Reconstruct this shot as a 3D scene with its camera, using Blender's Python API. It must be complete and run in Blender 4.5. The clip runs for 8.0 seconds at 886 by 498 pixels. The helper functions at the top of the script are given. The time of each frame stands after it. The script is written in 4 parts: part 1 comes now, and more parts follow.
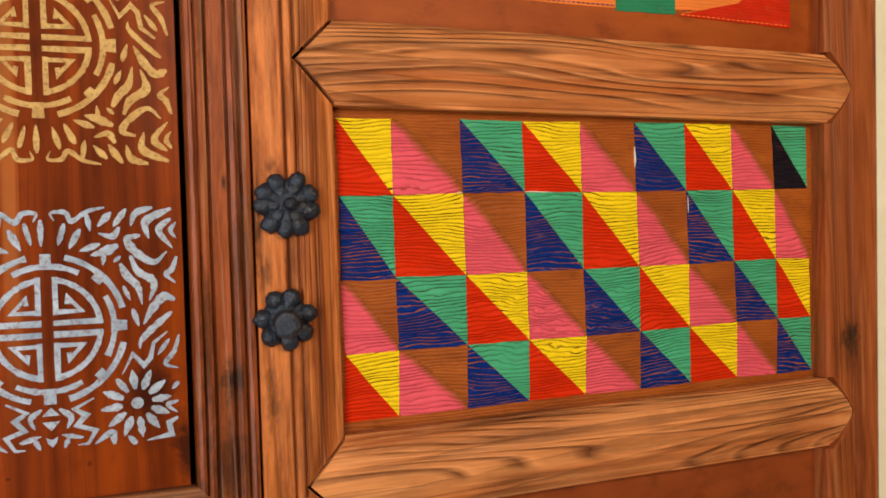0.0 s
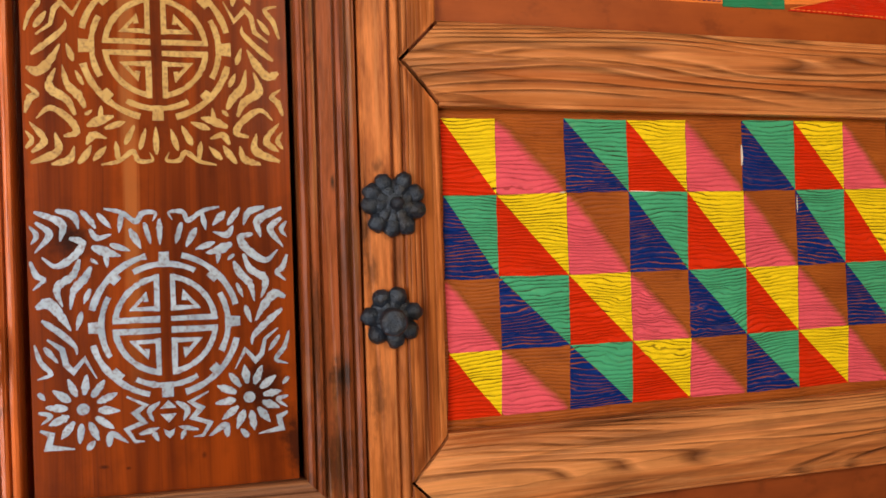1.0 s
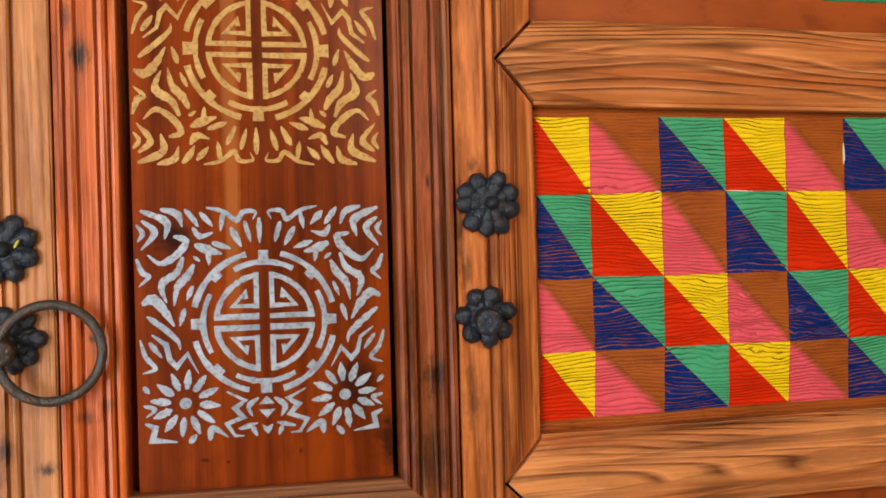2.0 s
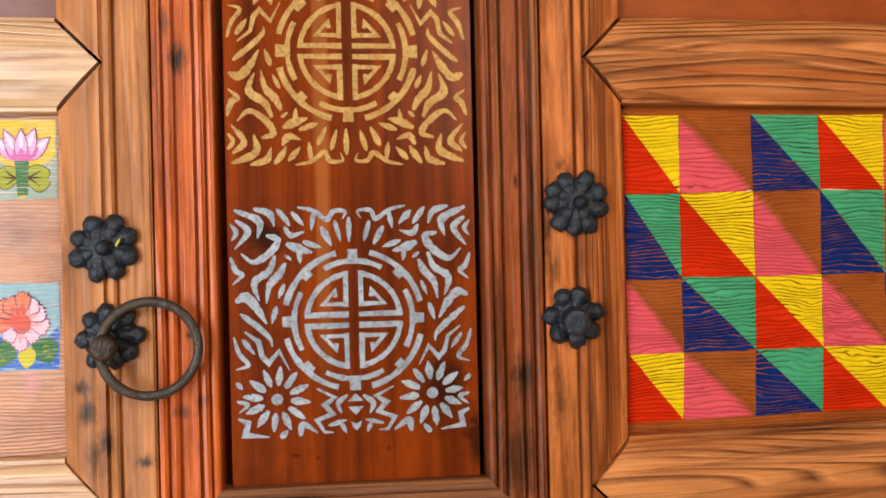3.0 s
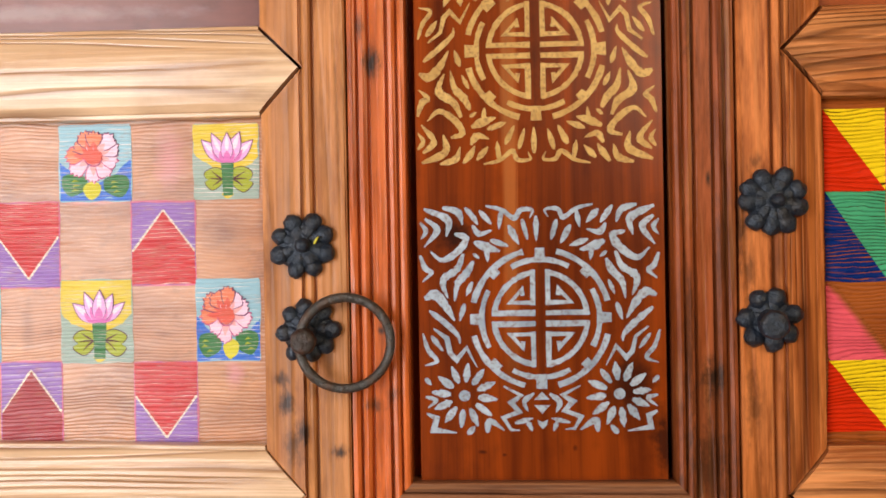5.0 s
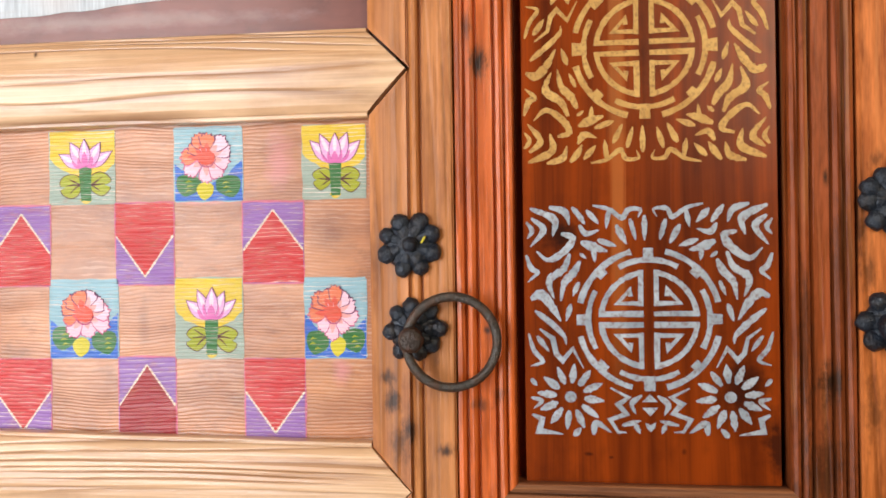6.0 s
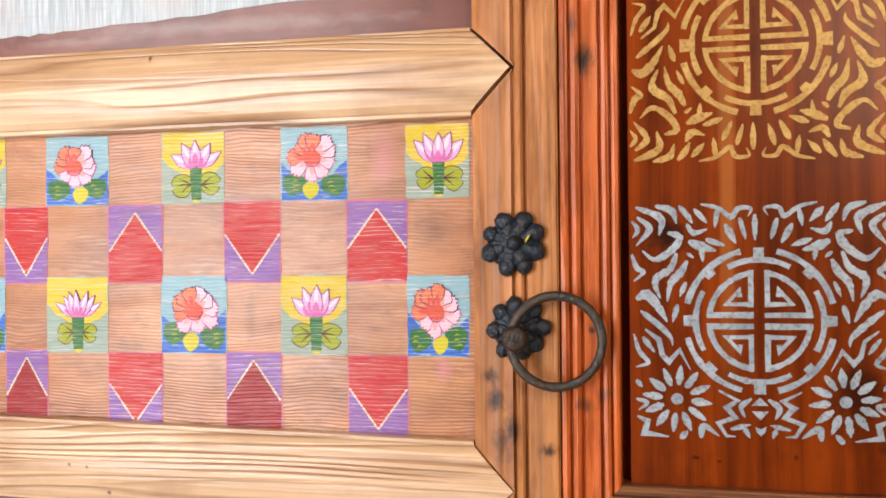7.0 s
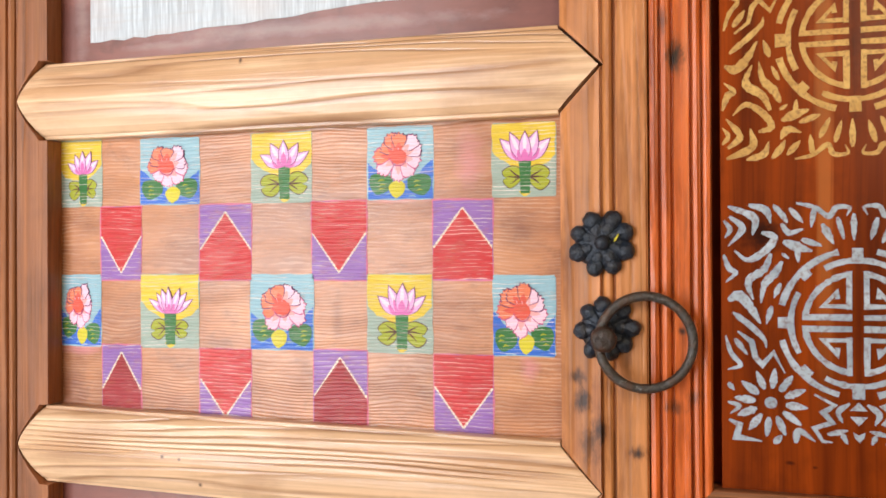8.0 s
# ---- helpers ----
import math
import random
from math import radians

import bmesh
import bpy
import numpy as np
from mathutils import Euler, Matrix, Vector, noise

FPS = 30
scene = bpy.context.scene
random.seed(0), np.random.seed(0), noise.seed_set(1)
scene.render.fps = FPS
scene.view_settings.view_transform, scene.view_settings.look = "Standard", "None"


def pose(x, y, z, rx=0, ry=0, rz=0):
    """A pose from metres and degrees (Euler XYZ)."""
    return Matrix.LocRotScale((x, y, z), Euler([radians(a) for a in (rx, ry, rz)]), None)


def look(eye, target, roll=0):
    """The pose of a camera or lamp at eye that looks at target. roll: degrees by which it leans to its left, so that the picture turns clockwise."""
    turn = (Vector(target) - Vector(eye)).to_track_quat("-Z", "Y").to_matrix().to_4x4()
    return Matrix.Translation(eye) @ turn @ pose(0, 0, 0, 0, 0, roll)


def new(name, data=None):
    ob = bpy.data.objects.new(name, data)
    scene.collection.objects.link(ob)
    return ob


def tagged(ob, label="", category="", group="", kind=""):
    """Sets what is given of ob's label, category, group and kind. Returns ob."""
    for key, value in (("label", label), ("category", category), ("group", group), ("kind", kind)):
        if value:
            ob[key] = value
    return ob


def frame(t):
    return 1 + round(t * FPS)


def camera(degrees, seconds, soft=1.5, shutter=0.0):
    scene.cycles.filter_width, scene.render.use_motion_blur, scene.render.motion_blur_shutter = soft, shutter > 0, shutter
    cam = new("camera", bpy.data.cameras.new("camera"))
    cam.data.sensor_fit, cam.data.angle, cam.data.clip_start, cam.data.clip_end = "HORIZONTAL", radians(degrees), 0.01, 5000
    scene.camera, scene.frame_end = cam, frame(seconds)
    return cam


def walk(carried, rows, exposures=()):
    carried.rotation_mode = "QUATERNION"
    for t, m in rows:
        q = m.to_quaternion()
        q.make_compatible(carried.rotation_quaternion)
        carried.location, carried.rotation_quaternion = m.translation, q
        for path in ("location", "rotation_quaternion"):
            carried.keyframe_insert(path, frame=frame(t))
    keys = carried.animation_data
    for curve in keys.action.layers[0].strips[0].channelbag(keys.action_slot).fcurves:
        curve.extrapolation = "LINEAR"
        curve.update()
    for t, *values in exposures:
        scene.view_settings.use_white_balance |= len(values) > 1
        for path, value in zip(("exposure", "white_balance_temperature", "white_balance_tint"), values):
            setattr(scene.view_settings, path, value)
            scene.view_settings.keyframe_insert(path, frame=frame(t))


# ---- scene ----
cam = camera(51.9, 8.0, soft=1.7)
PATH = [
    (0, (0.031, -0.918, 1.193), (0.766, 0.942, 1.171), -1.9),
    (0.5, (0.022, -0.917, 1.192), (0.675, 0.974, 1.175), -1.8),
    (1, (0.008, -0.913, 1.192), (0.574, 1.006, 1.178), -1.7),
    (1.5, (-0.005, -0.908, 1.19), (0.486, 1.031, 1.183), -1.6),
    (3, (-0.036, -0.903, 1.191), (0.237, 1.079, 1.187), -1.3),
    (3.5, (-0.044, -0.901, 1.187), (0.152, 1.089, 1.193), -1.3),
    (4, (-0.055, -0.901, 1.19), (0.065, 1.096, 1.191), -1.2),
    (4.5, (-0.065, -0.901, 1.192), (-0.027, 1.098, 1.19), -1.1),
    (6, (-0.104, -0.902, 1.191), (-0.321, 1.086, 1.195), -0.8),
    (6.5, (-0.118, -0.904, 1.192), (-0.421, 1.073, 1.193), -0.7),
    (7, (-0.13, -0.906, 1.185), (-0.514, 1.057, 1.202), -0.5),
    (7.5, (-0.14, -0.907, 1.189), (-0.599, 1.039, 1.197), -0.4),
    (8, (-0.148, -0.909, 1.188), (-0.678, 1.02, 1.198), -0.3),
]
walk(cam, [(t, look(eye, target, roll)) for t, eye, target, roll in PATH])

# ---- world and large lights ----
world = bpy.data.worlds.new("sky")
scene.world = world
world.use_nodes = True
wn = world.node_tree.nodes
sky = wn.new("ShaderNodeTexSky")
sky.sky_type, sky.sun_disc = "NISHITA", False
sky.sun_elevation, sky.sun_rotation = radians(42), radians(215)
wn["Background"].inputs["Strength"].default_value = 0.12
world.node_tree.links.new(sky.outputs["Color"], wn["Background"].inputs["Color"])

sun = new("sun", bpy.data.lights.new("sun", "SUN"))
sun.data.energy, sun.data.angle, sun.data.color = 1.0, radians(12), (1.0, 0.95, 0.88)
sun.matrix_world = look((-3.0, -5.0, 5.0), (0, 0, 0))


def opening_light(name, x0, x1, z0, z1, y, watts, colour):
    """An area lamp in an opening of the unseen, added front wall."""
    lamp = new(name, bpy.data.lights.new(name, "AREA"))
    lamp.data.shape, lamp.data.size, lamp.data.size_y = "RECTANGLE", x1 - x0, z1 - z0
    lamp.data.energy, lamp.data.color = watts, colour
    lamp.matrix_world = pose((x0 + x1) / 2, y, (z0 + z1) / 2, 90, 0, 0)
    return lamp


# Stands in for the sky in the bright opening at the left.
opening_light("opening_lamp", -2.30, -0.98, 0.03, 2.35, -2.30, 86, (0.96, 0.97, 1.0))
# Warm fill with no known source, added to brighten the right-hand door.
opening_light("opening_lamp", 0.6, 1.6, 1.6, 2.5, -2.30, 35, (1.0, 0.82, 0.55))


# ---- materials ----
def srgb(r, g, b):
    """Linear colour from 0..255 display values."""
    return tuple((c / 255 / 12.92) if c <= 10 else ((c / 255 + 0.055) / 1.055) ** 2.4 for c in (r, g, b)) + (1.0,)


class Nodes:
    """Short hand for building one node material."""

    def __init__(self, name):
        self.mat = bpy.data.materials.new(name)
        self.mat.use_nodes = True
        self.tree = self.mat.node_tree
        self.bsdf = self.tree.nodes["Principled BSDF"]

    def put(self, socket, value):
        if isinstance(value, bpy.types.NodeSocket):
            self.tree.links.new(value, socket)
        else:
            socket.default_value = value

    def math(self, op, a, b=0.0, c=0.0):
        n = self.tree.nodes.new("ShaderNodeMath")
        n.operation = op
        for s, v in zip(n.inputs, (a, b, c)):
            self.put(s, v)
        return n.outputs[0]

    def xyz(self):
        """Object coordinates, shifted a little for each object."""
        n = self.tree.nodes.new("ShaderNodeTexCoord")
        s = self.tree.nodes.new("ShaderNodeSeparateXYZ")
        self.tree.links.new(n.outputs["Object"], s.inputs[0])
        return s.outputs

    def vec3(self, x, y, z):
        n = self.tree.nodes.new("ShaderNodeCombineXYZ")
        for s, v in zip(n.inputs, (x, y, z)):
            self.put(s, v)
        return n.outputs[0]

    def noise(self, vec, scale=1.0, detail=3.0, rough=0.5):
        n = self.tree.nodes.new("ShaderNodeTexNoise")
        self.put(n.inputs["Vector"], vec)
        n.inputs["Scale"].default_value, n.inputs["Detail"].default_value, n.inputs["Roughness"].default_value = scale, detail, rough
        return n.outputs["Fac"]

    def ramp(self, fac, stops):
        n = self.tree.nodes.new("ShaderNodeValToRGB")
        self.put(n.inputs[0], fac)
        el = n.color_ramp.elements
        while len(el) < len(stops):
            el.new(0.5)
        for e, (p, c) in zip(el, stops):
            e.position, e.color = p, c if isinstance(c, tuple) else (c, c, c, 1)
        return n.outputs[0]

    def mix(self, fac, a, b, blend="MIX"):
        n = self.tree.nodes.new("ShaderNodeMix")
        n.data_type, n.blend_type = "RGBA", blend
        self.put(n.inputs[0], fac), self.put(n.inputs[6], a), self.put(n.inputs[7], b)
        return n.outputs[2]

    def bump(self, height, strength, distance):
        n = self.tree.nodes.new("ShaderNodeBump")
        n.inputs["Strength"].default_value, n.inputs["Distance"].default_value = strength, distance
        self.put(n.inputs["Height"], height)
        self.put(self.bsdf.inputs["Normal"], n.outputs[0])
        self.put(self.bsdf.inputs["Coat Normal"], n.outputs[0])

    def random(self):
        return self.tree.nodes.new("ShaderNodeObjectInfo").outputs["Random"]

    def finish(self, colour, rough, metal=0.0, coat=0.0, specular=0.5):
        self.put(self.bsdf.inputs["Base Color"], colour)
        self.put(self.bsdf.inputs["Roughness"], rough)
        self.bsdf.inputs["Metallic"].default_value = metal
        self.bsdf.inputs["Specular IOR Level"].default_value = specular
        self.bsdf.inputs["Coat Weight"].default_value = coat
        self.bsdf.inputs["Coat Roughness"].default_value = 0.2
        return self.mat


def pine(name, along, light, mid, dark, rings=10, across=14, stretch=0.8, rough=0.42, coat=0.0, stains=(), depth=0.0016, specular=0.3, figure=1.0, patina=0.0, wear_glint=0.3, fine=0.5, lean=4.5):
    """Varnished softwood with cathedral grain along x or z; stains are (x, z, half width, half height, strength).
    Ridges turn paler: rubbed wood, with bead highlights put into the colour; fine: strength of the narrow late-wood
    lines and the pale lines beside them."""
    n = Nodes(name)
    x, y, z = n.xyz()
    rnd = n.math("MULTIPLY", n.random(), 37.0)
    a, b = (x, z) if along == "x" else (z, x)
    b = n.math("ADD", b, n.math("MULTIPLY", y, 0.8))
    field = n.noise(n.vec3(n.math("MULTIPLY", a, stretch), n.math("ADD", n.math("MULTIPLY", b, across), rnd), rnd), 1.0, 1.2, 0.4)
    field = n.math("ADD", n.math("MULTIPLY", field, 0.7), n.math("MULTIPLY", b, lean))
    field = n.math("ADD", field, n.math("MULTIPLY", n.noise(n.vec3(n.math("MULTIPLY", a, 11.0), n.math("MULTIPLY", b, 90.0), rnd), 1.0, 2.0, 0.5), 0.035))
    wave = n.math("FRACT", n.math("MULTIPLY", field, rings))
    late = n.ramp(wave, [(0.0, 0.75), (0.05, 0.0), (0.45, 0.08), (0.78, 0.5), (0.95, 1.0), (1.0, 0.75)])
    gate = n.ramp(n.noise(n.vec3(n.math("MULTIPLY", a, 2.6), n.math("MULTIPLY", b, 34.0), n.math("ADD", rnd, 2.0)), 1.0, 2.0), [(0.34, 0.25), (0.60, 1.0)])
    second = n.noise(n.vec3(n.math("MULTIPLY", a, stretch * 1.3), n.math("ADD", n.math("MULTIPLY", b, across * 1.2), rnd), 5.0), 1.0, 2.0, 0.45)
    second = n.math("ADD", n.math("MULTIPLY", second, 0.7), n.math("MULTIPLY", b, lean))
    thin = n.ramp(n.math("FRACT", n.math("MULTIPLY", second, rings * 2.6)), [(0.0, 0.6), (0.10, 0.0), (0.66, 0.0), (0.92, 1.0), (1.0, 0.6)])
    gate2 = n.ramp(n.noise(n.vec3(n.math("MULTIPLY", a, 4.0), n.math("MULTIPLY", b, 46.0), n.math("ADD", rnd, 6.0)), 1.0, 2.0), [(0.34, 0.0), (0.56, 1.0)])
    thin = n.math("MULTIPLY", thin, gate2)
    # Highlights of the raised grain, painted as pale lines beside the late wood.
    silver = n.ramp(n.math("FRACT", n.math("ADD", n.math("MULTIPLY", second, rings * 2.6), 0.72)), [(0.0, 0.0), (0.62, 0.0), (0.86, 1.0), (1.0, 0.0)])
    silver = n.math("MULTIPLY", silver, n.ramp(n.noise(n.vec3(n.math("MULTIPLY", a, 6.0), n.math("MULTIPLY", b, 60.0), n.math("ADD", rnd, 8.0)), 1.0, 3.0, 0.6), [(0.44, 0.0), (0.62, 1.0)]))
    fibre = n.noise(n.vec3(n.math("MULTIPLY", a, 7.0), n.math("MULTIPLY", b, 420.0), rnd), 1.0, 3.0, 0.6)
    broad = n.noise(n.vec3(n.math("MULTIPLY", a, 1.3), n.math("MULTIPLY", b, 30.0), rnd), 1.0, 3.0, 0.6)
    blot = n.noise(n.vec3(x, y, z), 8.0, 5.0, 0.62)
    col = n.mix(n.ramp(broad, [(0.36, 0.0), (0.62, 1.0)]), light, mid)
    col = n.mix(n.math("MULTIPLY", n.math("MULTIPLY", late, gate), 0.66 * figure), col, dark)
    col = n.mix(n.math("MULTIPLY", thin, fine), col, dark)
    col = n.mix(n.math("MULTIPLY", n.ramp(fibre, [(0.50, 0.0), (0.70, 1.0)]), 0.16), col, dark)
    pale = tuple(min(1.0, c * 1.30 + 0.015) for c in light[:3]) + (1.0,)
    hair = n.noise(n.vec3(n.math("MULTIPLY", a, 4.0), n.math("MULTIPLY", b, 520.0), n.math("ADD", rnd, 3.0)), 1.0, 2.0, 0.6)
    col = n.mix(n.math("MULTIPLY", n.ramp(hair, [(0.56, 0.0), (0.70, 1.0)]), 0.30), col, pale)
    col = n.mix(n.math("MULTIPLY", n.ramp(blot, [(0.50, 0.0), (0.74, 1.0)]), 0.40), col, dark)
    col = n.mix(n.math("MULTIPLY", silver, fine * 0.75), col, pale)
    if wear_glint:
        geo = n.tree.nodes.new("ShaderNodeNewGeometry")
        # Pale on convex ridges: rubbed varnish plus painted highlights of the beads.
        rub_glint = n.math("MULTIPLY", n.ramp(geo.outputs["Pointiness"], [(0.503, 0.0), (0.545, 1.0)]), n.ramp(n.noise(n.vec3(n.math("MULTIPLY", a, 9.0), n.math("MULTIPLY", b, 70.0), 4.0), 1.0, 4.0, 0.65), [(0.40, 0.0), (0.62, 1.0)]))
        col = n.mix(n.math("MULTIPLY", rub_glint, wear_glint), col, pale)
    if patina:
        grime = n.noise(n.vec3(n.math("MULTIPLY", a, 2.4), n.math("MULTIPLY", b, 34.0), n.math("ADD", rnd, 4.0)), 1.0, 5.0, 0.66)
        col = n.mix(n.math("MULTIPLY", n.ramp(grime, [(0.50, 0.0), (0.68, 1.0)]), patina), col, srgb(66, 38, 24))
        bare = n.noise(n.vec3(n.math("MULTIPLY", a, 3.0), n.math("MULTIPLY", b, 80.0), n.math("ADD", rnd, 9.0)), 1.0, 3.0, 0.6)
        col = n.mix(n.math("MULTIPLY", n.ramp(bare, [(0.55, 0.0), (0.68, 1.0)]), patina * 0.8), col, srgb(208, 142, 88))
    for sx, sz, rx, rz, k in stains:
        dx = n.math("DIVIDE", n.math("SUBTRACT", x, sx), rx)
        dz = n.math("DIVIDE", n.math("SUBTRACT", z, sz), rz)
        d = n.math("SQRT", n.math("ADD", n.math("MULTIPLY", dx, dx), n.math("MULTIPLY", dz, dz)))
        d = n.math("ADD", d, n.math("MULTIPLY", n.math("SUBTRACT", n.noise(n.vec3(x, y, n.math("MULTIPLY", z, 0.45)), 130.0, 5.0, 0.7), 0.5), 2.0 * min(1.0, rx / 0.010)))
        col = n.mix(n.math("MULTIPLY", n.ramp(d, [(0.3, 1.0), (1.25, 0.0)]), k * 0.6), col, srgb(92, 50, 26))
        col = n.mix(n.math("MULTIPLY", n.ramp(d, [(0.1, 1.0), (0.7, 0.0)]), k), col, srgb(42, 24, 13))
    height = n.math("ADD", n.math("MULTIPLY", n.math("MULTIPLY", late, gate), -0.9 * figure), n.math("MULTIPLY", thin, -1.2 * fine))
    n.bump(n.math("ADD", height, n.math("ADD", n.math("MULTIPLY", broad, 1.2), n.math("MULTIPLY", fibre, 0.35))), 0.8, depth)
    r = n.math("ADD", rough, n.math("MULTIPLY", n.math("SUBTRACT", fibre, 0.5), 0.25))
    return n.finish(col, r, 0.0, coat, specular)


def grain_lines(n, pitch, width, wander=0.004, sparse=0.0, swirl=None):
    """Thin wavy lines along x, of a panel whose soft wood has worn away between the rings. sparse: how many of them are filled."""
    x, y, z = n.xyz()
    low = n.noise(n.vec3(n.math("MULTIPLY", x, 6.0), 0.0, n.math("MULTIPLY", z, 15.0)), 1.0, 1.5, 0.5)
    mid = n.noise(n.vec3(n.math("MULTIPLY", x, 16.0), 2.0, n.math("MULTIPLY", z, 60.0)), 1.0, 2.0, 0.5)
    warp = n.math("ADD", n.math("MULTIPLY", n.math("SUBTRACT", low, 0.5), wander * 7.0), n.math("MULTIPLY", n.math("SUBTRACT", mid, 0.5), wander * 1.6))
    fine = n.math("MULTIPLY", n.math("SUBTRACT", n.noise(n.vec3(n.math("MULTIPLY", x, 80.0), 0.0, n.math("MULTIPLY", z, 170.0)), 1.0, 2.0, 0.5), 0.5), pitch * 0.5)
    if swirl:
        sx, sz, rx, rz = swirl
        d = n.math("SQRT", n.math("ADD", n.math("POWER", n.math("DIVIDE", n.math("SUBTRACT", x, sx), rx), 2.0), n.math("POWER", n.math("DIVIDE", n.math("SUBTRACT", z, sz), rz), 2.0)))
        heart = n.noise(n.vec3(n.math("MULTIPLY", x, 17.0), 6.0, n.math("MULTIPLY", z, 34.0)), 1.0, 2.5, 0.55)
        warp = n.math("ADD", warp, n.math("MULTIPLY", n.math("MULTIPLY", n.ramp(d, [(0.2, 1.0), (1.0, 0.0)]), n.math("SUBTRACT", heart, 0.5)), 0.034))
    v = n.math("ADD", n.math("ADD", z, warp), fine)
    saw = n.math("PINGPONG", n.math("DIVIDE", v, pitch), 0.5)
    thick = n.math("MULTIPLY", n.ramp(n.noise(n.vec3(n.math("MULTIPLY", x, 30.0), 9.0, n.math("MULTIPLY", z, 80.0)), 1.0, 2.0, 0.6), [(0.3, 0.2), (0.7, 1.0)]), width)
    line = n.ramp(n.math("DIVIDE", saw, thick), [(0.0, 1.0), (0.7, 0.95), (1.0, 0.0)])
    gate = n.ramp(n.noise(n.vec3(n.math("MULTIPLY", x, 22.0), 3.0, n.math("MULTIPLY", z, 150.0)), 1.0, 3.0, 0.65), [(0.38 + sparse, 0.0), (0.50 + sparse, 1.0)])
    patch = n.ramp(n.noise(n.vec3(x, 5.0, z), 13.0, 2.0, 0.5), [(0.36, 0.25), (0.56, 1.0)])
    return n.math("MULTIPLY", n.math("MULTIPLY", line, gate), patch), saw


def paint(name, colour, line_colour, lines=0.8, width=0.16, pitch=0.0044, rough=0.5, mottle=0.25, coat=0.0, fade=0.0, soft_edge=False, worn_through=0.25, wander=0.0022, sparse=0.05, relief=0.0007, swirl=None, specular=0.3):
    """Brushed paint over the raised grain of a panel: the grain lines show through; the left door's pale lines are
    painted glints.
    """
    n = Nodes(name)
    x, y, z = n.xyz()
    line, saw = grain_lines(n, pitch, width, wander, sparse, swirl)
    brush = n.noise(n.vec3(n.math("MULTIPLY", x, 30.0), 0.0, n.math("MULTIPLY", z, 240.0)), 1.0, 4.0, 0.6)
    big = n.noise(n.vec3(x, y, z), 22.0, 4.0, 0.6)
    dark = tuple(c * 0.62 for c in colour[:3]) + (1.0,)
    pale = tuple(min(1.0, c * 1.05 + 0.03) for c in colour[:3]) + (1.0,)
    col = n.mix(n.math("MULTIPLY", n.ramp(big, [(0.35, 0.0), (0.7, 1.0)]), mottle * 1.6), colour, dark)
    col = n.mix(n.math("MULTIPLY", n.ramp(brush, [(0.5, 0.0), (0.8, 1.0)]), mottle), col, pale)
    worn = n.ramp(n.noise(n.vec3(n.math("MULTIPLY", x, 40.0), 7.0, n.math("MULTIPLY", z, 90.0)), 1.0, 5.0, 0.7), [(0.56 - fade * 0.12, 0.0), (0.72 - fade * 0.12, 1.0)])
    col = n.mix(n.math("MULTIPLY", worn, worn_through + fade), col, srgb(176, 112, 72))
    col = n.mix(n.math("MULTIPLY", line, lines), col, line_colour)
    if soft_edge:
        at = n.tree.nodes.new("ShaderNodeAttribute")
        at.attribute_name = "thin"
        thin = n.math("ADD", at.outputs["Fac"], n.math("MULTIPLY", n.math("SUBTRACT", brush, 0.5), 0.5))
        col = n.mix(n.ramp(thin, [(0.25, 0.0), (0.85, 1.0)]), col, srgb(156, 82, 34))
    n.bump(n.math("SUBTRACT", n.math("MULTIPLY", n.ramp(saw, [(0.0, 0.0), (0.35, 1.0)]), 0.8), n.math("MULTIPLY", brush, 0.2)), 0.9, relief)
    return n.finish(col, n.math("ADD", rough, n.math("MULTIPLY", brush, 0.15)), 0.0, coat, specular)


def panel_wood(name, light, dark, lines=0.5, rough=0.4, coat=0.0, pitch=0.0038, specular=0.25, relief=0.0012, line_colour=None, tints=(), saw_relief=1.2):
    """Flat panel board with fine grain along x; a pale line_colour paints glints along it."""
    n = Nodes(name)
    x, y, z = n.xyz()
    line, saw = grain_lines(n, pitch, 0.3)
    field = n.noise(n.vec3(n.math("MULTIPLY", x, 4.0), 0.0, n.math("MULTIPLY", z, 34.0)), 1.0, 4.0, 0.6)
    blot = n.noise(n.vec3(n.math("MULTIPLY", x, 0.6), y, z), 14.0, 4.0, 0.6)
    col = n.mix(n.math("MULTIPLY", n.ramp(field, [(0.3, 0.0), (0.7, 1.0)]), 0.55), light, dark)
    col = n.mix(n.math("MULTIPLY", n.ramp(blot, [(0.42, 0.0), (0.66, 1.0)]), 0.75), col, dark)
    spots = n.noise(n.vec3(n.math("MULTIPLY", x, 0.7), 8.0, z), 38.0, 4.0, 0.65)
    col = n.mix(n.math("MULTIPLY", n.ramp(spots, [(0.54, 0.0), (0.70, 1.0)]), 0.45), col, tuple(c * 0.55 for c in dark[:3]) + (1.0,))
    col = n.mix(n.math("MULTIPLY", line, lines), col, line_colour or tuple(c * 0.4 for c in dark[:3]) + (1.0,))
    for sx, sz, rx, rz, k, tint in tints:
        dx = n.math("DIVIDE", n.math("SUBTRACT", x, sx), rx)
        dz = n.math("DIVIDE", n.math("SUBTRACT", z, sz), rz)
        d = n.math("ADD", n.math("SQRT", n.math("ADD", n.math("MULTIPLY", dx, dx), n.math("MULTIPLY", dz, dz))), n.math("MULTIPLY", n.math("SUBTRACT", n.noise(n.vec3(n.math("MULTIPLY", x, 0.5), 2.0, z), 60.0, 5.0, 0.7), 0.5), 1.6))
        col = n.mix(n.math("MULTIPLY", n.ramp(d, [(0.2, 1.0), (1.2, 0.0)]), k), col, tint)
    n.bump(n.math("ADD", n.math("MULTIPLY", saw, saw_relief), n.math("MULTIPLY", field, 0.4)), 0.7, relief)
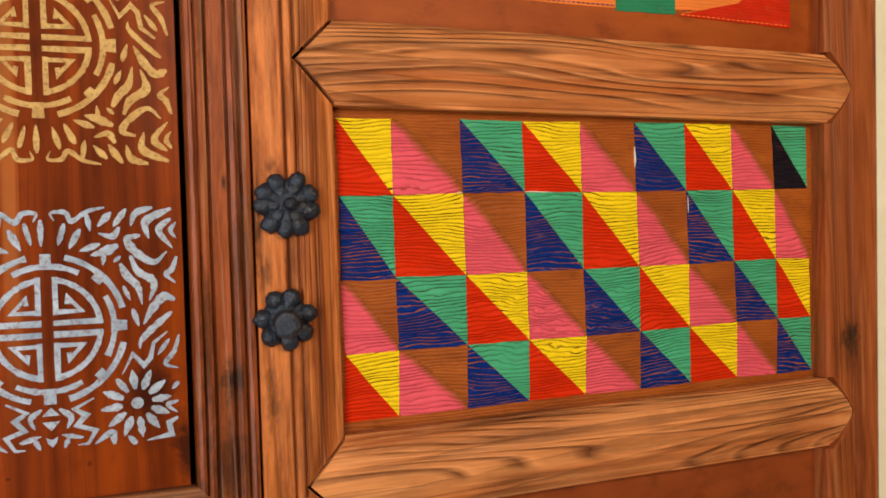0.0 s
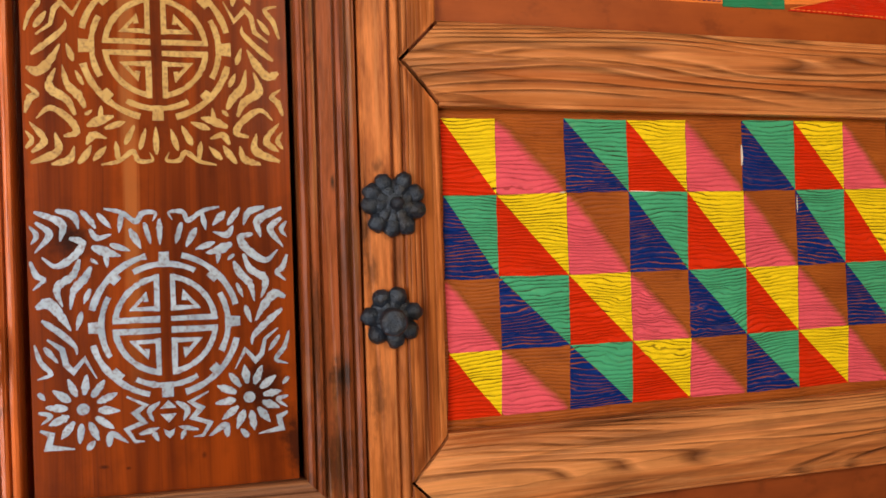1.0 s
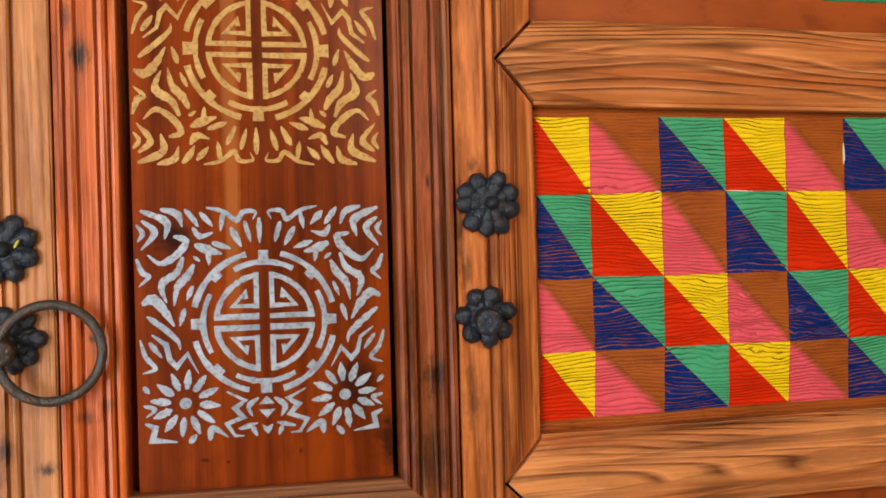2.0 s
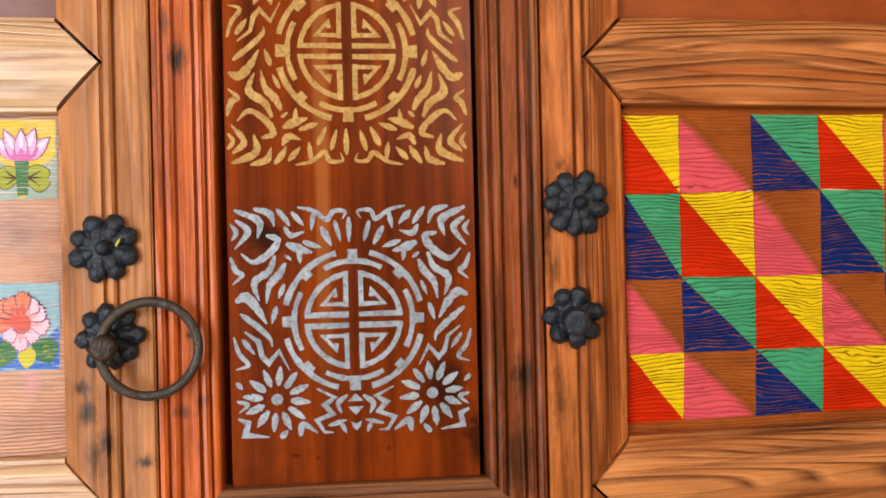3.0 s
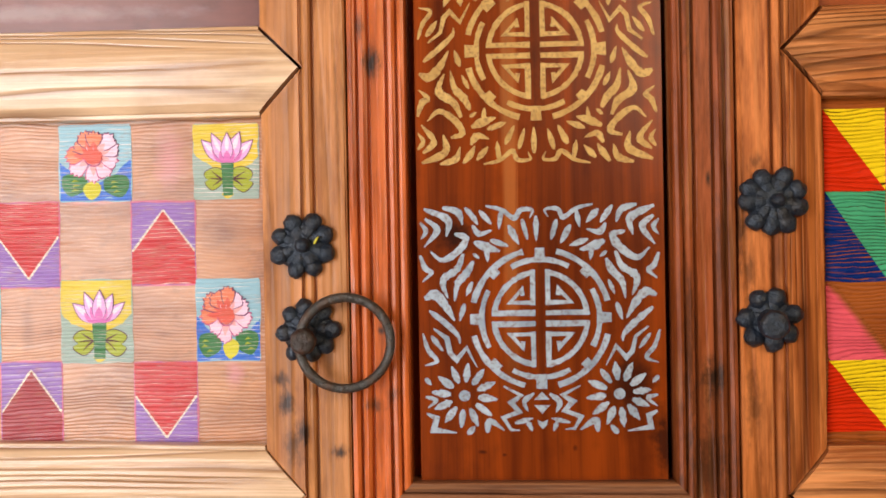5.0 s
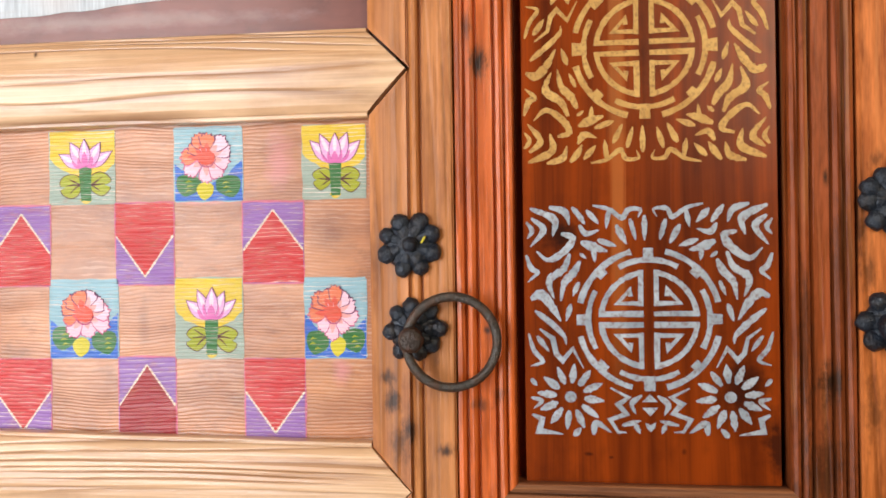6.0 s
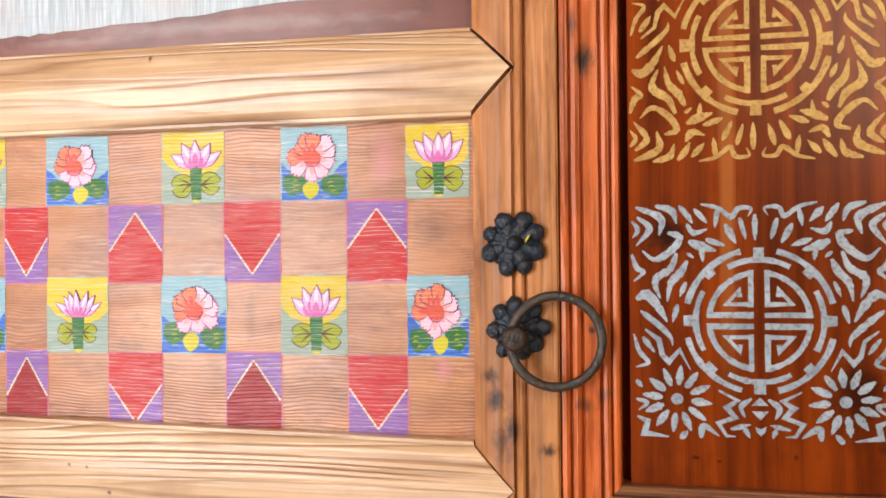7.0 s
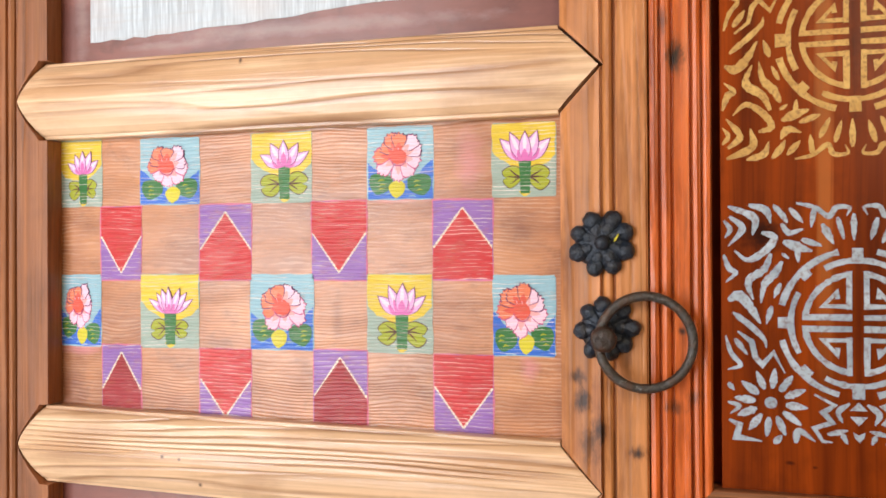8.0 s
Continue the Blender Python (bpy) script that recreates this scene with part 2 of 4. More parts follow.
    return n.finish(col, n.math("ADD", rough, n.math("MULTIPLY", field, 0.12)), 0.0, coat, specular)


def varnished_board(name):
    """Red-brown board with upright grain, a pale upright streak and dark smears under thick varnish."""
    n = Nodes(name)
    x, y, z = n.xyz()
    warp = n.math("MULTIPLY", n.noise(n.vec3(n.math("MULTIPLY", x, 12.0), 0.0, n.math("MULTIPLY", z, 2.0)), 1.0, 2.0), 0.03)
    xx = n.math("ADD", x, warp)
    fibre = n.noise(n.vec3(n.math("MULTIPLY", xx, 420.0), 0.0, n.math("MULTIPLY", z, 7.0)), 1.0, 3.0, 0.6)
    broad = n.noise(n.vec3(n.math("MULTIPLY", xx, 42.0), 0.0, n.math("MULTIPLY", z, 2.2)), 1.0, 3.0, 0.5)
    blot = n.noise(n.vec3(n.math("MULTIPLY", x, 1.4), y, z), 12.0, 4.0, 0.6)
    col = n.mix(n.ramp(broad, [(0.3, 0.0), (0.7, 1.0)]), srgb(154, 64, 14), srgb(84, 30, 8))
    col = n.mix(n.math("MULTIPLY", n.ramp(fibre, [(0.5, 0.0), (0.8, 1.0)]), 0.45), col, srgb(52, 18, 8))
    col = n.mix(n.math("MULTIPLY", n.ramp(blot, [(0.5, 0.0), (0.75, 1.0)]), 0.6), col, srgb(60, 20, 8))
    # One pale upright streak left of the middle, fading out towards the bottom.
    run = n.math("ABSOLUTE", n.math("ADD", n.math("ADD", x, 0.030), n.math("MULTIPLY", n.math("SUBTRACT", fibre, 0.5), 0.008)))
    run = n.math("MULTIPLY", n.ramp(n.math("MULTIPLY", run, 60.0), [(0.25, 1.0), (0.55, 0.0)]), n.ramp(n.math("SUBTRACT", z, 0.6), [(0.42, 0.0), (0.62, 1.0)]))
    col = n.mix(n.math("MULTIPLY", run, 0.34), col, srgb(205, 128, 66))
    for sx, sz, rx, rz, k in ((-0.085, 1.205, 0.022, 0.022, 0.9), (0.085, 1.055, 0.03, 0.035, 0.7), (0.118, 1.0, 0.016, 0.04, 0.85), (0.0, 1.40, 0.012, 0.11, 0.45), (-0.062, 0.990, 0.005, 0.0025, 0.7), (-0.040, 0.987, 0.003, 0.002, 0.7), (0.03, 0.993, 0.003, 0.004, 0.6)):
        dx = n.math("DIVIDE", n.math("SUBTRACT", x, sx), rx)
        dz = n.math("DIVIDE", n.math("SUBTRACT", z, sz), rz)
        d = n.math("SQRT", n.math("ADD", n.math("MULTIPLY", dx, dx), n.math("MULTIPLY", dz, dz)))
        d = n.math("ADD", d, n.math("MULTIPLY", n.math("SUBTRACT", n.noise(n.vec3(x, y, z), 70.0, 4.0, 0.65), 0.5), 1.6))
        col = n.mix(n.math("MULTIPLY", n.ramp(d, [(0.3, 1.0), (1.0, 0.0)]), k), col, srgb(40, 18, 12))
    n.bump(fibre, 0.25, 0.0006)
    return n.finish(col, n.math("ADD", 0.2, n.math("MULTIPLY", fibre, 0.10)), 0.0, 0.0, 0.22)


def brushed_white(name):
    """White paint brushed up and down, thin enough that grey and brown show between the hairs."""
    n = Nodes(name)
    x, y, z = n.xyz()
    hair = n.noise(n.vec3(n.math("MULTIPLY", x, 330.0), 0.0, n.math("MULTIPLY", z, 16.0)), 1.0, 4.0, 0.6)
    cross = n.noise(n.vec3(n.math("MULTIPLY", x, 14.0), 4.0, n.math("MULTIPLY", z, 260.0)), 1.0, 3.0, 0.6)
    big = n.noise(n.vec3(x, y, z), 12.0, 3.0, 0.5)
    col = n.mix(n.ramp(hair, [(0.35, 0.0), (0.7, 1.0)]), srgb(206, 214, 220), srgb(150, 156, 164))
    col = n.mix(n.math("MULTIPLY", n.ramp(cross, [(0.5, 0.0), (0.75, 1.0)]), 0.5), col, srgb(176, 170, 164))
    col = n.mix(n.math("MULTIPLY", n.ramp(big, [(0.5, 0.0), (0.75, 1.0)]), 0.4), col, srgb(206, 186, 178))
    n.bump(hair, 0.5, 0.0008)
    return n.finish(col, 0.45, 0.0, 0.2)


def stencil_paint(name, light, dark, metal):
    """Metallic stencil paint, dabbed on and worn through in places."""
    n = Nodes(name)
    x, y, z = n.xyz()
    dab = n.noise(n.vec3(x, y, z), 260.0, 4.0, 0.65)
    big = n.noise(n.vec3(x, y, z), 45.0, 3.0, 0.55)
    col = n.mix(n.ramp(big, [(0.3, 0.0), (0.7, 1.0)]), light, dark)
    col = n.mix(n.math("MULTIPLY", n.ramp(dab, [(0.50, 0.0), (0.66, 1.0)]), 0.6), col, srgb(112, 60, 30))
    n.bump(dab, 0.4, 0.0006)
    return n.finish(col, 0.45, metal)


def iron(name, base, rust):
    n = Nodes(name)
    x, y, z = n.xyz()
    p = n.vec3(x, y, z)
    big = n.noise(p, 90.0, 4.0, 0.6)
    pit = n.noise(p, 420.0, 3.0, 0.6)
    col = n.mix(n.math("MULTIPLY", n.ramp(big, [(0.48, 0.0), (0.66, 1.0)]), 0.75), base, rust)
    n.bump(n.math("ADD", big, n.math("MULTIPLY", pit, 0.5)), 0.8, 0.003)
    return n.finish(col, n.ramp(pit, [(0.3, 0.22), (0.7, 0.44)]), 0.35)


def plain(name, light, dark, scale, rough=0.85, bump=0.002):
    n = Nodes(name)
    x, y, z = n.xyz()
    p = n.vec3(x, y, z)
    a, b = n.noise(p, scale, 5.0, 0.6), n.noise(p, scale * 9, 4.0, 0.6)
    col = n.mix(n.ramp(n.math("ADD", n.math("MULTIPLY", a, 0.7), n.math("MULTIPLY", b, 0.3)), [(0.35, 0.0), (0.65, 1.0)]), light, dark)
    n.bump(b, 0.4, bump)
    return n.finish(col, rough)


WARM = (srgb(218, 140, 80), srgb(182, 98, 46), srgb(84, 38, 15))
PALE = (srgb(228, 190, 152), srgb(208, 160, 116), srgb(142, 94, 60))
# The dark one lies along the faded panel's left and bottom edges and in blotches.
PINK_STAIN, DARK_TINT = srgb(214, 132, 138), srgb(112, 60, 36)
M_RAIL_R = pine("warm_pine_rail", "x", *WARM, rings=11, across=9, stretch=0.8, figure=0.95, patina=0.6, fine=0.85, specular=0.16, lean=3.2, depth=0.0026, wear_glint=0.5)
M_STILE_R = pine("warm_pine_stile", "z", srgb(196, 112, 52), srgb(150, 72, 28), srgb(70, 31, 12), rings=7, across=12, stretch=0.55, figure=0.65, patina=0.6, fine=0.5, wear_glint=0.9, specular=0.16,
                 stains=((0.187, 1.21, 0.012, 0.05, 0.7), (0.197, 1.165, 0.012, 0.03, 0.5), (0.20, 1.04, 0.012, 0.05, 0.5), (0.205, 1.27, 0.012, 0.012, 0.45)))
# Darker copy of the warm stile pine, with shade put into its colours.
M_STILE_RO = pine("shaded_warm_stile", "z", srgb(160, 82, 36), srgb(122, 56, 22), srgb(62, 27, 11), rings=6, across=10, stretch=0.5, figure=0.7, patina=0.35, fine=0.35, wear_glint=0.5, specular=0.16,
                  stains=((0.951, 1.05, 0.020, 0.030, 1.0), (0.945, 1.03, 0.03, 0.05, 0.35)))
M_RAIL_L = pine("pale_pine_rail", "x", *PALE, rings=7, across=10, stretch=0.7, figure=0.6, patina=0.10, fine=0.75, wear_glint=0.4, coat=0.75, specular=0.5, depth=0.0012,
                stains=((-0.718, 0.964, 0.0036, 0.0036, 0.9), (-0.697, 0.962, 0.0030, 0.0030, 0.8), (-0.674, 0.934, 0.0034, 0.0034, 0.9), (-0.623, 1.400, 0.0030, 0.0050, 0.8)))
M_STILE_L = pine("pale_pine_stile", "z", srgb(188, 122, 68), srgb(146, 80, 36), srgb(80, 40, 17), rings=5, across=12, stretch=0.4, figure=0.5, patina=0.3, fine=0.4, wear_glint=0.8, coat=0.05, specular=0.3,
                 stains=((-0.252, 1.043, 0.018, 0.020, 0.9), (-0.236, 1.015, 0.012, 0.020, 0.9), (-0.2, 0.995, 0.012, 0.010, 0.95), (-0.258, 1.066, 0.014, 0.010, 0.8), (-0.21, 1.09, 0.006, 0.05, 0.4), (-0.245, 1.00, 0.016, 0.03, 0.6)))
# Darker copy of the left stile pine; the falloff of light is in its colours.
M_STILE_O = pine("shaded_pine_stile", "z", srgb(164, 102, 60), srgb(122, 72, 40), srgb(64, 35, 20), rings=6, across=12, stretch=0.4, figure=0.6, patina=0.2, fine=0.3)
M_STILE_C = pine("reddish_pine_stile", "z", srgb(196, 94, 34), srgb(150, 64, 21), srgb(74, 29, 10), rings=6, across=12, stretch=0.4, figure=0.32, patina=0.22, fine=0.3, wear_glint=0.9, rough=0.32, coat=0.10,
                 stains=((-0.163, 1.375, 0.012, 0.024, 1.0), (-0.175, 1.41, 0.008, 0.02, 0.6), (-0.158, 1.113, 0.0055, 0.0055, 1.0), (-0.148, 1.05, 0.010, 0.012, 0.5), (-0.165, 1.04, 0.014, 0.010, 0.6)))
M_STILE_D = pine("weathered_pine_stile", "z", srgb(144, 68, 25), srgb(90, 40, 14), srgb(36, 17, 8), rings=6, across=12, stretch=0.4, figure=0.4, patina=0.5, fine=0.4, wear_glint=0.9, rough=0.36, coat=0.0, specular=0.16,
                 stains=((0.163, 1.06, 0.020, 0.030, 0.95), (0.158, 0.975, 0.045, 0.07, 0.6), (0.140, 1.09, 0.010, 0.14, 0.6), (0.170, 1.17, 0.008, 0.10, 0.45), (0.1605, 1.255, 0.0042, 0.013, 1.0), (0.143, 1.42, 0.010, 0.10, 0.4)))
M_RAIL_C = pine("reddish_pine_rail", "x", srgb(156, 100, 66), srgb(120, 72, 45), srgb(66, 38, 24), rings=6, across=14, patina=0.3)
M_PANEL_R = panel_wood("brown_panel", srgb(174, 90, 32), srgb(138, 64, 20), specular=0.12)
# The pale line_colour paints varnish glints along the grain.
M_PANEL_L = panel_wood("faded_panel", srgb(202, 134, 84), srgb(134, 74, 40), lines=0.32, line_colour=srgb(234, 194, 162), relief=0.0008, rough=0.36, coat=0.5, specular=0.5,
                       tints=((-0.372, 1.285, 0.020, 0.035, 0.5, PINK_STAIN), (-0.585, 1.30, 0.035, 0.030, 0.55, PINK_STAIN), (-0.73, 1.30, 0.03, 0.03, 0.35, PINK_STAIN), (-0.845, 1.078, 0.03, 0.008, 0.7, PINK_STAIN),
                              (-0.79, 1.07, 0.03, 0.006, 0.5, PINK_STAIN), (-0.31, 1.068, 0.012, 0.018, 0.55, PINK_STAIN), (-0.45, 1.246, 0.05, 0.005, 0.6, PINK_STAIN), (-0.86, 1.02, 0.03, 0.10, 0.6, DARK_TINT),
                              (-0.60, 0.993, 0.30, 0.012, 0.6, DARK_TINT), (-0.32, 1.21, 0.03, 0.03, 0.5, DARK_TINT), (-0.38, 1.11, 0.012, 0.006, 0.5, DARK_TINT), (-0.52, 1.12, 0.008, 0.03, 0.4, DARK_TINT)))
M_PLAIN_R = panel_wood("smooth_brown_panel", srgb(166, 78, 26), srgb(128, 54, 16), lines=0.04, relief=0.0003, saw_relief=0.1, specular=0.12)
M_LOWER_R = panel_wood("dark_brown_panel", srgb(146, 68, 26), srgb(112, 48, 17), lines=0.04, relief=0.0003, saw_relief=0.1)
M_PLAIN_L = panel_wood("purple_brown_panel", srgb(140, 82, 68), srgb(98, 50, 42), lines=0.04, relief=0.0004, saw_relief=0.1, coat=0.25, specular=0.5,
                       tints=((-0.55, 1.437, 0.25, 0.010, 0.28, srgb(196, 176, 172)), (-0.72, 1.428, 0.08, 0.006, 0.3, srgb(188, 160, 154)), (-0.84, 1.47, 0.012, 0.06, 0.4, srgb(176, 150, 144))))
M_BOARD = varnished_board("varnished_board")
M_SILVER = stencil_paint("silver_paint", srgb(186, 196, 206), srgb(136, 148, 160), 0.15)
M_GOLD = stencil_paint("gold_paint", srgb(212, 170, 96), srgb(178, 132, 62), 0.12)
M_IRON = iron("blackened_iron", srgb(42, 49, 60), srgb(46, 40, 38))
M_RING = iron("worn_iron", srgb(70, 65, 61), srgb(84, 58, 42))
M_BOLT = iron("rusty_iron", srgb(58, 48, 43), srgb(84, 54, 38))
M_PLASTER = plain("cream_plaster", srgb(238, 226, 196), srgb(226, 212, 178), 6.0)
M_STONE = plain("stone_floor", srgb(150, 142, 130), srgb(112, 106, 98), 4.0)
M_DARKWOOD = plain("dark_boards", srgb(96, 62, 40), srgb(64, 40, 26), 5.0)
# Dark colour standing in for the shade in the gaps between the doors.
M_SHADE = plain("gap_shade", srgb(74, 44, 26), srgb(50, 30, 18), 30.0)

# Varnish glints on the left door, put into the colour as pale lines.
LINE_GLINT = srgb(248, 232, 224)
GRAIN_R = dict(specular=0.12, worn_through=0.10, wander=0.006, sparse=-0.02, relief=0.0018, swirl=(0.55, 1.10, 0.20, 0.075), pitch=0.0043)
P_YELLOW = paint("yellow_paint", srgb(254, 212, 22), srgb(74, 40, 6), 1.0, 0.16, mottle=0.12, **GRAIN_R)
P_RED = paint("red_paint", srgb(222, 44, 2), srgb(104, 20, 6), 0.45, 0.12, mottle=0.2, **GRAIN_R)
P_PINK = paint("pink_paint", srgb(240, 92, 104), srgb(140, 38, 34), 0.7, 0.14, soft_edge=True, **GRAIN_R)
P_GREEN = paint("green_paint", srgb(76, 172, 122), srgb(48, 30, 12), 1.0, 0.14, **GRAIN_R)
P_BLUE = paint("blue_paint", srgb(0, 40, 112), srgb(168, 84, 32), 1.0, 0.20, mottle=0.4, **{**GRAIN_R, "worn_through": 0.25})
P_BLACK = paint("black_paint", srgb(24, 18, 28), srgb(90, 50, 30), 0.6, 0.12, **GRAIN_R)
P_DEEP_GREEN = paint("deep_green_paint", srgb(44, 130, 88), srgb(30, 80, 60), 0.3, 0.12, specular=0.12, mottle=0.3)
P_DEEP_RED = paint("deep_red_paint", srgb(206, 40, 6), srgb(120, 22, 8), 0.2, 0.12, specular=0.12, mottle=0.4)
P_TILE_Y = paint("yellow_ground", srgb(228, 196, 60), LINE_GLINT, 0.8, 0.17, 0.004, fade=0.1, coat=0.45)
P_TILE_G = paint("grey_green_ground", srgb(160, 176, 164), LINE_GLINT, 0.8, 0.17, 0.004, fade=0.1, coat=0.45)
P_TILE_B = paint("pale_blue_ground", srgb(150, 188, 202), LINE_GLINT, 0.8, 0.17, 0.004, fade=0.1, coat=0.45)
P_WATER = paint("water_blue", srgb(58, 110, 206), LINE_GLINT, 0.75, 0.17, 0.004, coat=0.45)
P_PURPLE = paint("violet_paint", srgb(148, 104, 176), LINE_GLINT, 0.75, 0.16, 0.004, fade=0.3, coat=0.45)
P_HALO = paint("pink_edge", srgb(216, 122, 150), LINE_GLINT, 0.3, 0.12, 0.004, fade=0.45)
# The pale line colours of crimson and wine are painted glints too.
P_ROOF = paint("crimson_paint", srgb(200, 48, 50), srgb(250, 214, 204), 0.95, 0.13, 0.004, fade=0.12, coat=0.45)
P_WINE = paint("wine_paint", srgb(160, 42, 48), srgb(236, 176, 168), 0.6, 0.13, 0.004, fade=0.12, coat=0.45)
P_WHITE = paint("white_line", srgb(240, 226, 206), srgb(200, 150, 120), 0.3, 0.2, 0.004, coat=0.45)
P_PETAL = paint("pale_petal", srgb(236, 176, 226), LINE_GLINT, 0.6, 0.15, 0.004, coat=0.45)
P_PETAL_TIP = paint("petal_light", srgb(250, 226, 240), LINE_GLINT, 0.6, 0.15, 0.004, coat=0.45)
P_PETAL_DEEP = paint("deep_petal", srgb(222, 116, 184), LINE_GLINT, 0.3, 0.12, 0.004, coat=0.45)
P_CORAL = paint("coral_petal", srgb(234, 128, 92), LINE_GLINT, 0.6, 0.15, 0.004, coat=0.45)
P_BLUSH = paint("blush_petal", srgb(250, 204, 224), LINE_GLINT, 0.6, 0.15, 0.004, coat=0.45)
P_HEART = paint("flower_heart", srgb(228, 92, 74), LINE_GLINT, 0.3, 0.1, 0.004, coat=0.45)
P_OUTLINE = paint("plum_outline", srgb(108, 46, 92), LINE_GLINT, 0.3, 0.1, 0.004, coat=0.45)
P_VEIN = paint("dark_vein", srgb(84, 38, 48), LINE_GLINT, 0.3, 0.1, 0.004)
P_MAGENTA = paint("magenta_outline", srgb(196, 84, 132), LINE_GLINT, 0.3, 0.1, 0.004, coat=0.45)
P_TINT = paint("pink_tint", srgb(246, 172, 172), LINE_GLINT, 0.3, 0.1, 0.004, coat=0.45)
P_STEM = paint("stem_green", srgb(52, 114, 56), LINE_GLINT, 0.6, 0.15, 0.004, coat=0.45)
P_LEAF = paint("olive_leaf", srgb(166, 172, 44), LINE_GLINT, 0.3, 0.12, 0.004, coat=0.45)
P_BUD = paint("yellow_bud", srgb(214, 200, 52), LINE_GLINT, 0.3, 0.12, 0.004, coat=0.45)
P_ORANGE = paint("orange_paint", srgb(238, 126, 48), srgb(180, 80, 30), 0.2, 0.1)
P_CLOTH = brushed_white("greyish_white_paint")


# ---- mesh helpers ----
def part(name, bm, materials, parent, label="", smooth=False):
    """Links a bmesh as one mesh object under a thing or a part."""
    me = bpy.data.meshes.new(name)
    bmesh.ops.recalc_face_normals(bm, faces=bm.faces)
    bm.to_mesh(me)
    bm.free()
    for m in materials if isinstance(materials, (list, tuple)) else [materials]:
        me.materials.append(m)
    if smooth:
        for p in me.polygons:
            p.use_smooth = True
    ob = new(name, me)
    ob.parent = parent
    return tagged(ob, label)


def box(bm, x0, x1, y0, y1, z0, z1, bevel=0.0):
    m = Matrix.Translation(((x0 + x1) / 2, (y0 + y1) / 2, (z0 + z1) / 2)) @ Matrix.Diagonal((x1 - x0, y1 - y0, z1 - z0, 1))
    made = bmesh.ops.create_cube(bm, size=1, matrix=m)
    if bevel:
        edges = list({e for v in made["verts"] for e in v.link_edges})
        bmesh.ops.bevel(bm, geom=edges, offset=bevel, segments=2, affect="EDGES")
    return bm


def plate(bm, poly, front, back, slot=0):
    """A flat piece of outline poly (x, z) between two depths."""
    f = [bm.verts.new((x, front, z)) for x, z in poly]
    b = [bm.verts.new((x, back, z)) for x, z in poly]
    faces = [bm.faces.new(f)]
    for i in range(len(f)):
        j = (i + 1) % len(f)
        faces.append(bm.faces.new((f[i], b[i], b[j], f[j])))
    for face in faces:
        face.material_index = slot


def smooth_path(points, steps=6):
    """Catmull-Rom through points."""
    p = [Vector(q) for q in points]
    p = [2 * p[0] - p[1], *p, 2 * p[-1] - p[-2]]
    out = []
    for i in range(1, len(p) - 2):
        for s in range(steps):
            t = s / steps
            a, b, c, d = p[i - 1:i + 3]
            out.append(0.5 * (2 * b + (c - a) * t + (2 * a - 5 * b + 4 * c - d) * t * t + (3 * b - a - 3 * c + d) * t ** 3))
    return [*out, p[-2]]


def ribbon(bm, points, width, front, back, slot=0, taper=None):
    """A stroke along points (x, z): left and right banks joined by quads, with side walls. taper(t) scales the width."""
    p = [Vector(q) for q in points]
    banks = []
    for i, q in enumerate(p):
        a = (q - p[i - 1]).normalized() if i else (p[1] - q).normalized()
        b = (p[i + 1] - q).normalized() if i < len(p) - 1 else a
        side = Vector((-(a + b).y, (a + b).x))
        side = side.normalized() if side.length > 0.05 else Vector((-a.y, a.x))
        mitre = 1 / max(0.55, side.dot(Vector((-a.y, a.x))))
        w = width / 2 * (taper(i / (len(p) - 1)) if taper else 1.0) * mitre * (1 + 0.36 * noise.noise((q.x * 500, q.y * 500, width * 900)))
        banks.append((q + side * w, q - side * w))
    rows = [[bm.verts.new((v.x, d, v.y)) for v in pair for d in (front, back)] for pair in banks]
    for r, s in zip(rows, rows[1:]):
        for i, j in ((0, 2), (1, 0), (2, 3)):
            bm.faces.new((r[i], s[i], s[j], r[j])).material_index = slot
    for r in (rows[0], rows[-1]):
        bm.faces.new((r[0], r[1], r[3], r[2])).material_index = slot


def leaf_taper(t):
    return max(0.10, math.sin(math.pi * (0.06 + 0.90 * t) ** 0.85) ** 0.85)


def oval(cx, cz, rx, rz, n=20, turn=0.0):
    return [(cx + rx * math.cos(a) * math.cos(turn) - rz * math.sin(a) * math.sin(turn), cz + rx * math.cos(a) * math.sin(turn) + rz * math.sin(a) * math.cos(turn))
            for a in (2 * math.pi * i / n for i in range(n))]


def petal_outline(base, tip, width, n=7):
    """A pointed petal from base to tip."""
    a, b = Vector(base), Vector(tip)
    side = Vector((-(b - a).y, (b - a).x)).normalized() * width / 2
    up = [a + (b - a) * (i / n) + side * math.sin(math.pi * (i / n) ** 0.85) for i in range(n + 1)]
    down = [a + (b - a) * (i / n) - side * math.sin(math.pi * (i / n) ** 0.85) for i in range(n - 1, 0, -1)]
    return [tuple(v) for v in up + down]


def wobble(poly, amount, rng, steps=5):
    """The outline with its sides slightly uneven, as if cut or painted by hand."""
    out = []
    for (ax, az), (bx, bz) in zip(poly, poly[1:] + poly[:1]):
        for i in range(steps):
            t = i / steps
            k = amount * (1 if i else 0.5)
            out.append((ax + (bx - ax) * t + rng.uniform(-k, k), az + (bz - az) * t + rng.uniform(-k, k)))
    return out


# ---- setting ----
def slab(name, spans, material, label, category):
    bm = bmesh.new()
    for s in spans:
        box(bm, *s)
    return tagged(part(name, bm, material, None), label, category, kind="structure")


slab("floor", [(-3.2, 3.2, -3.0, 0.4, -0.1, 0.0)], M_STONE, "worn grey stone floor of the porch", "floor")
slab("ground", [(-400, 400, -800, -3.0, -0.3, -0.15)], M_STONE, "grey paved ground outside the porch", "ground")
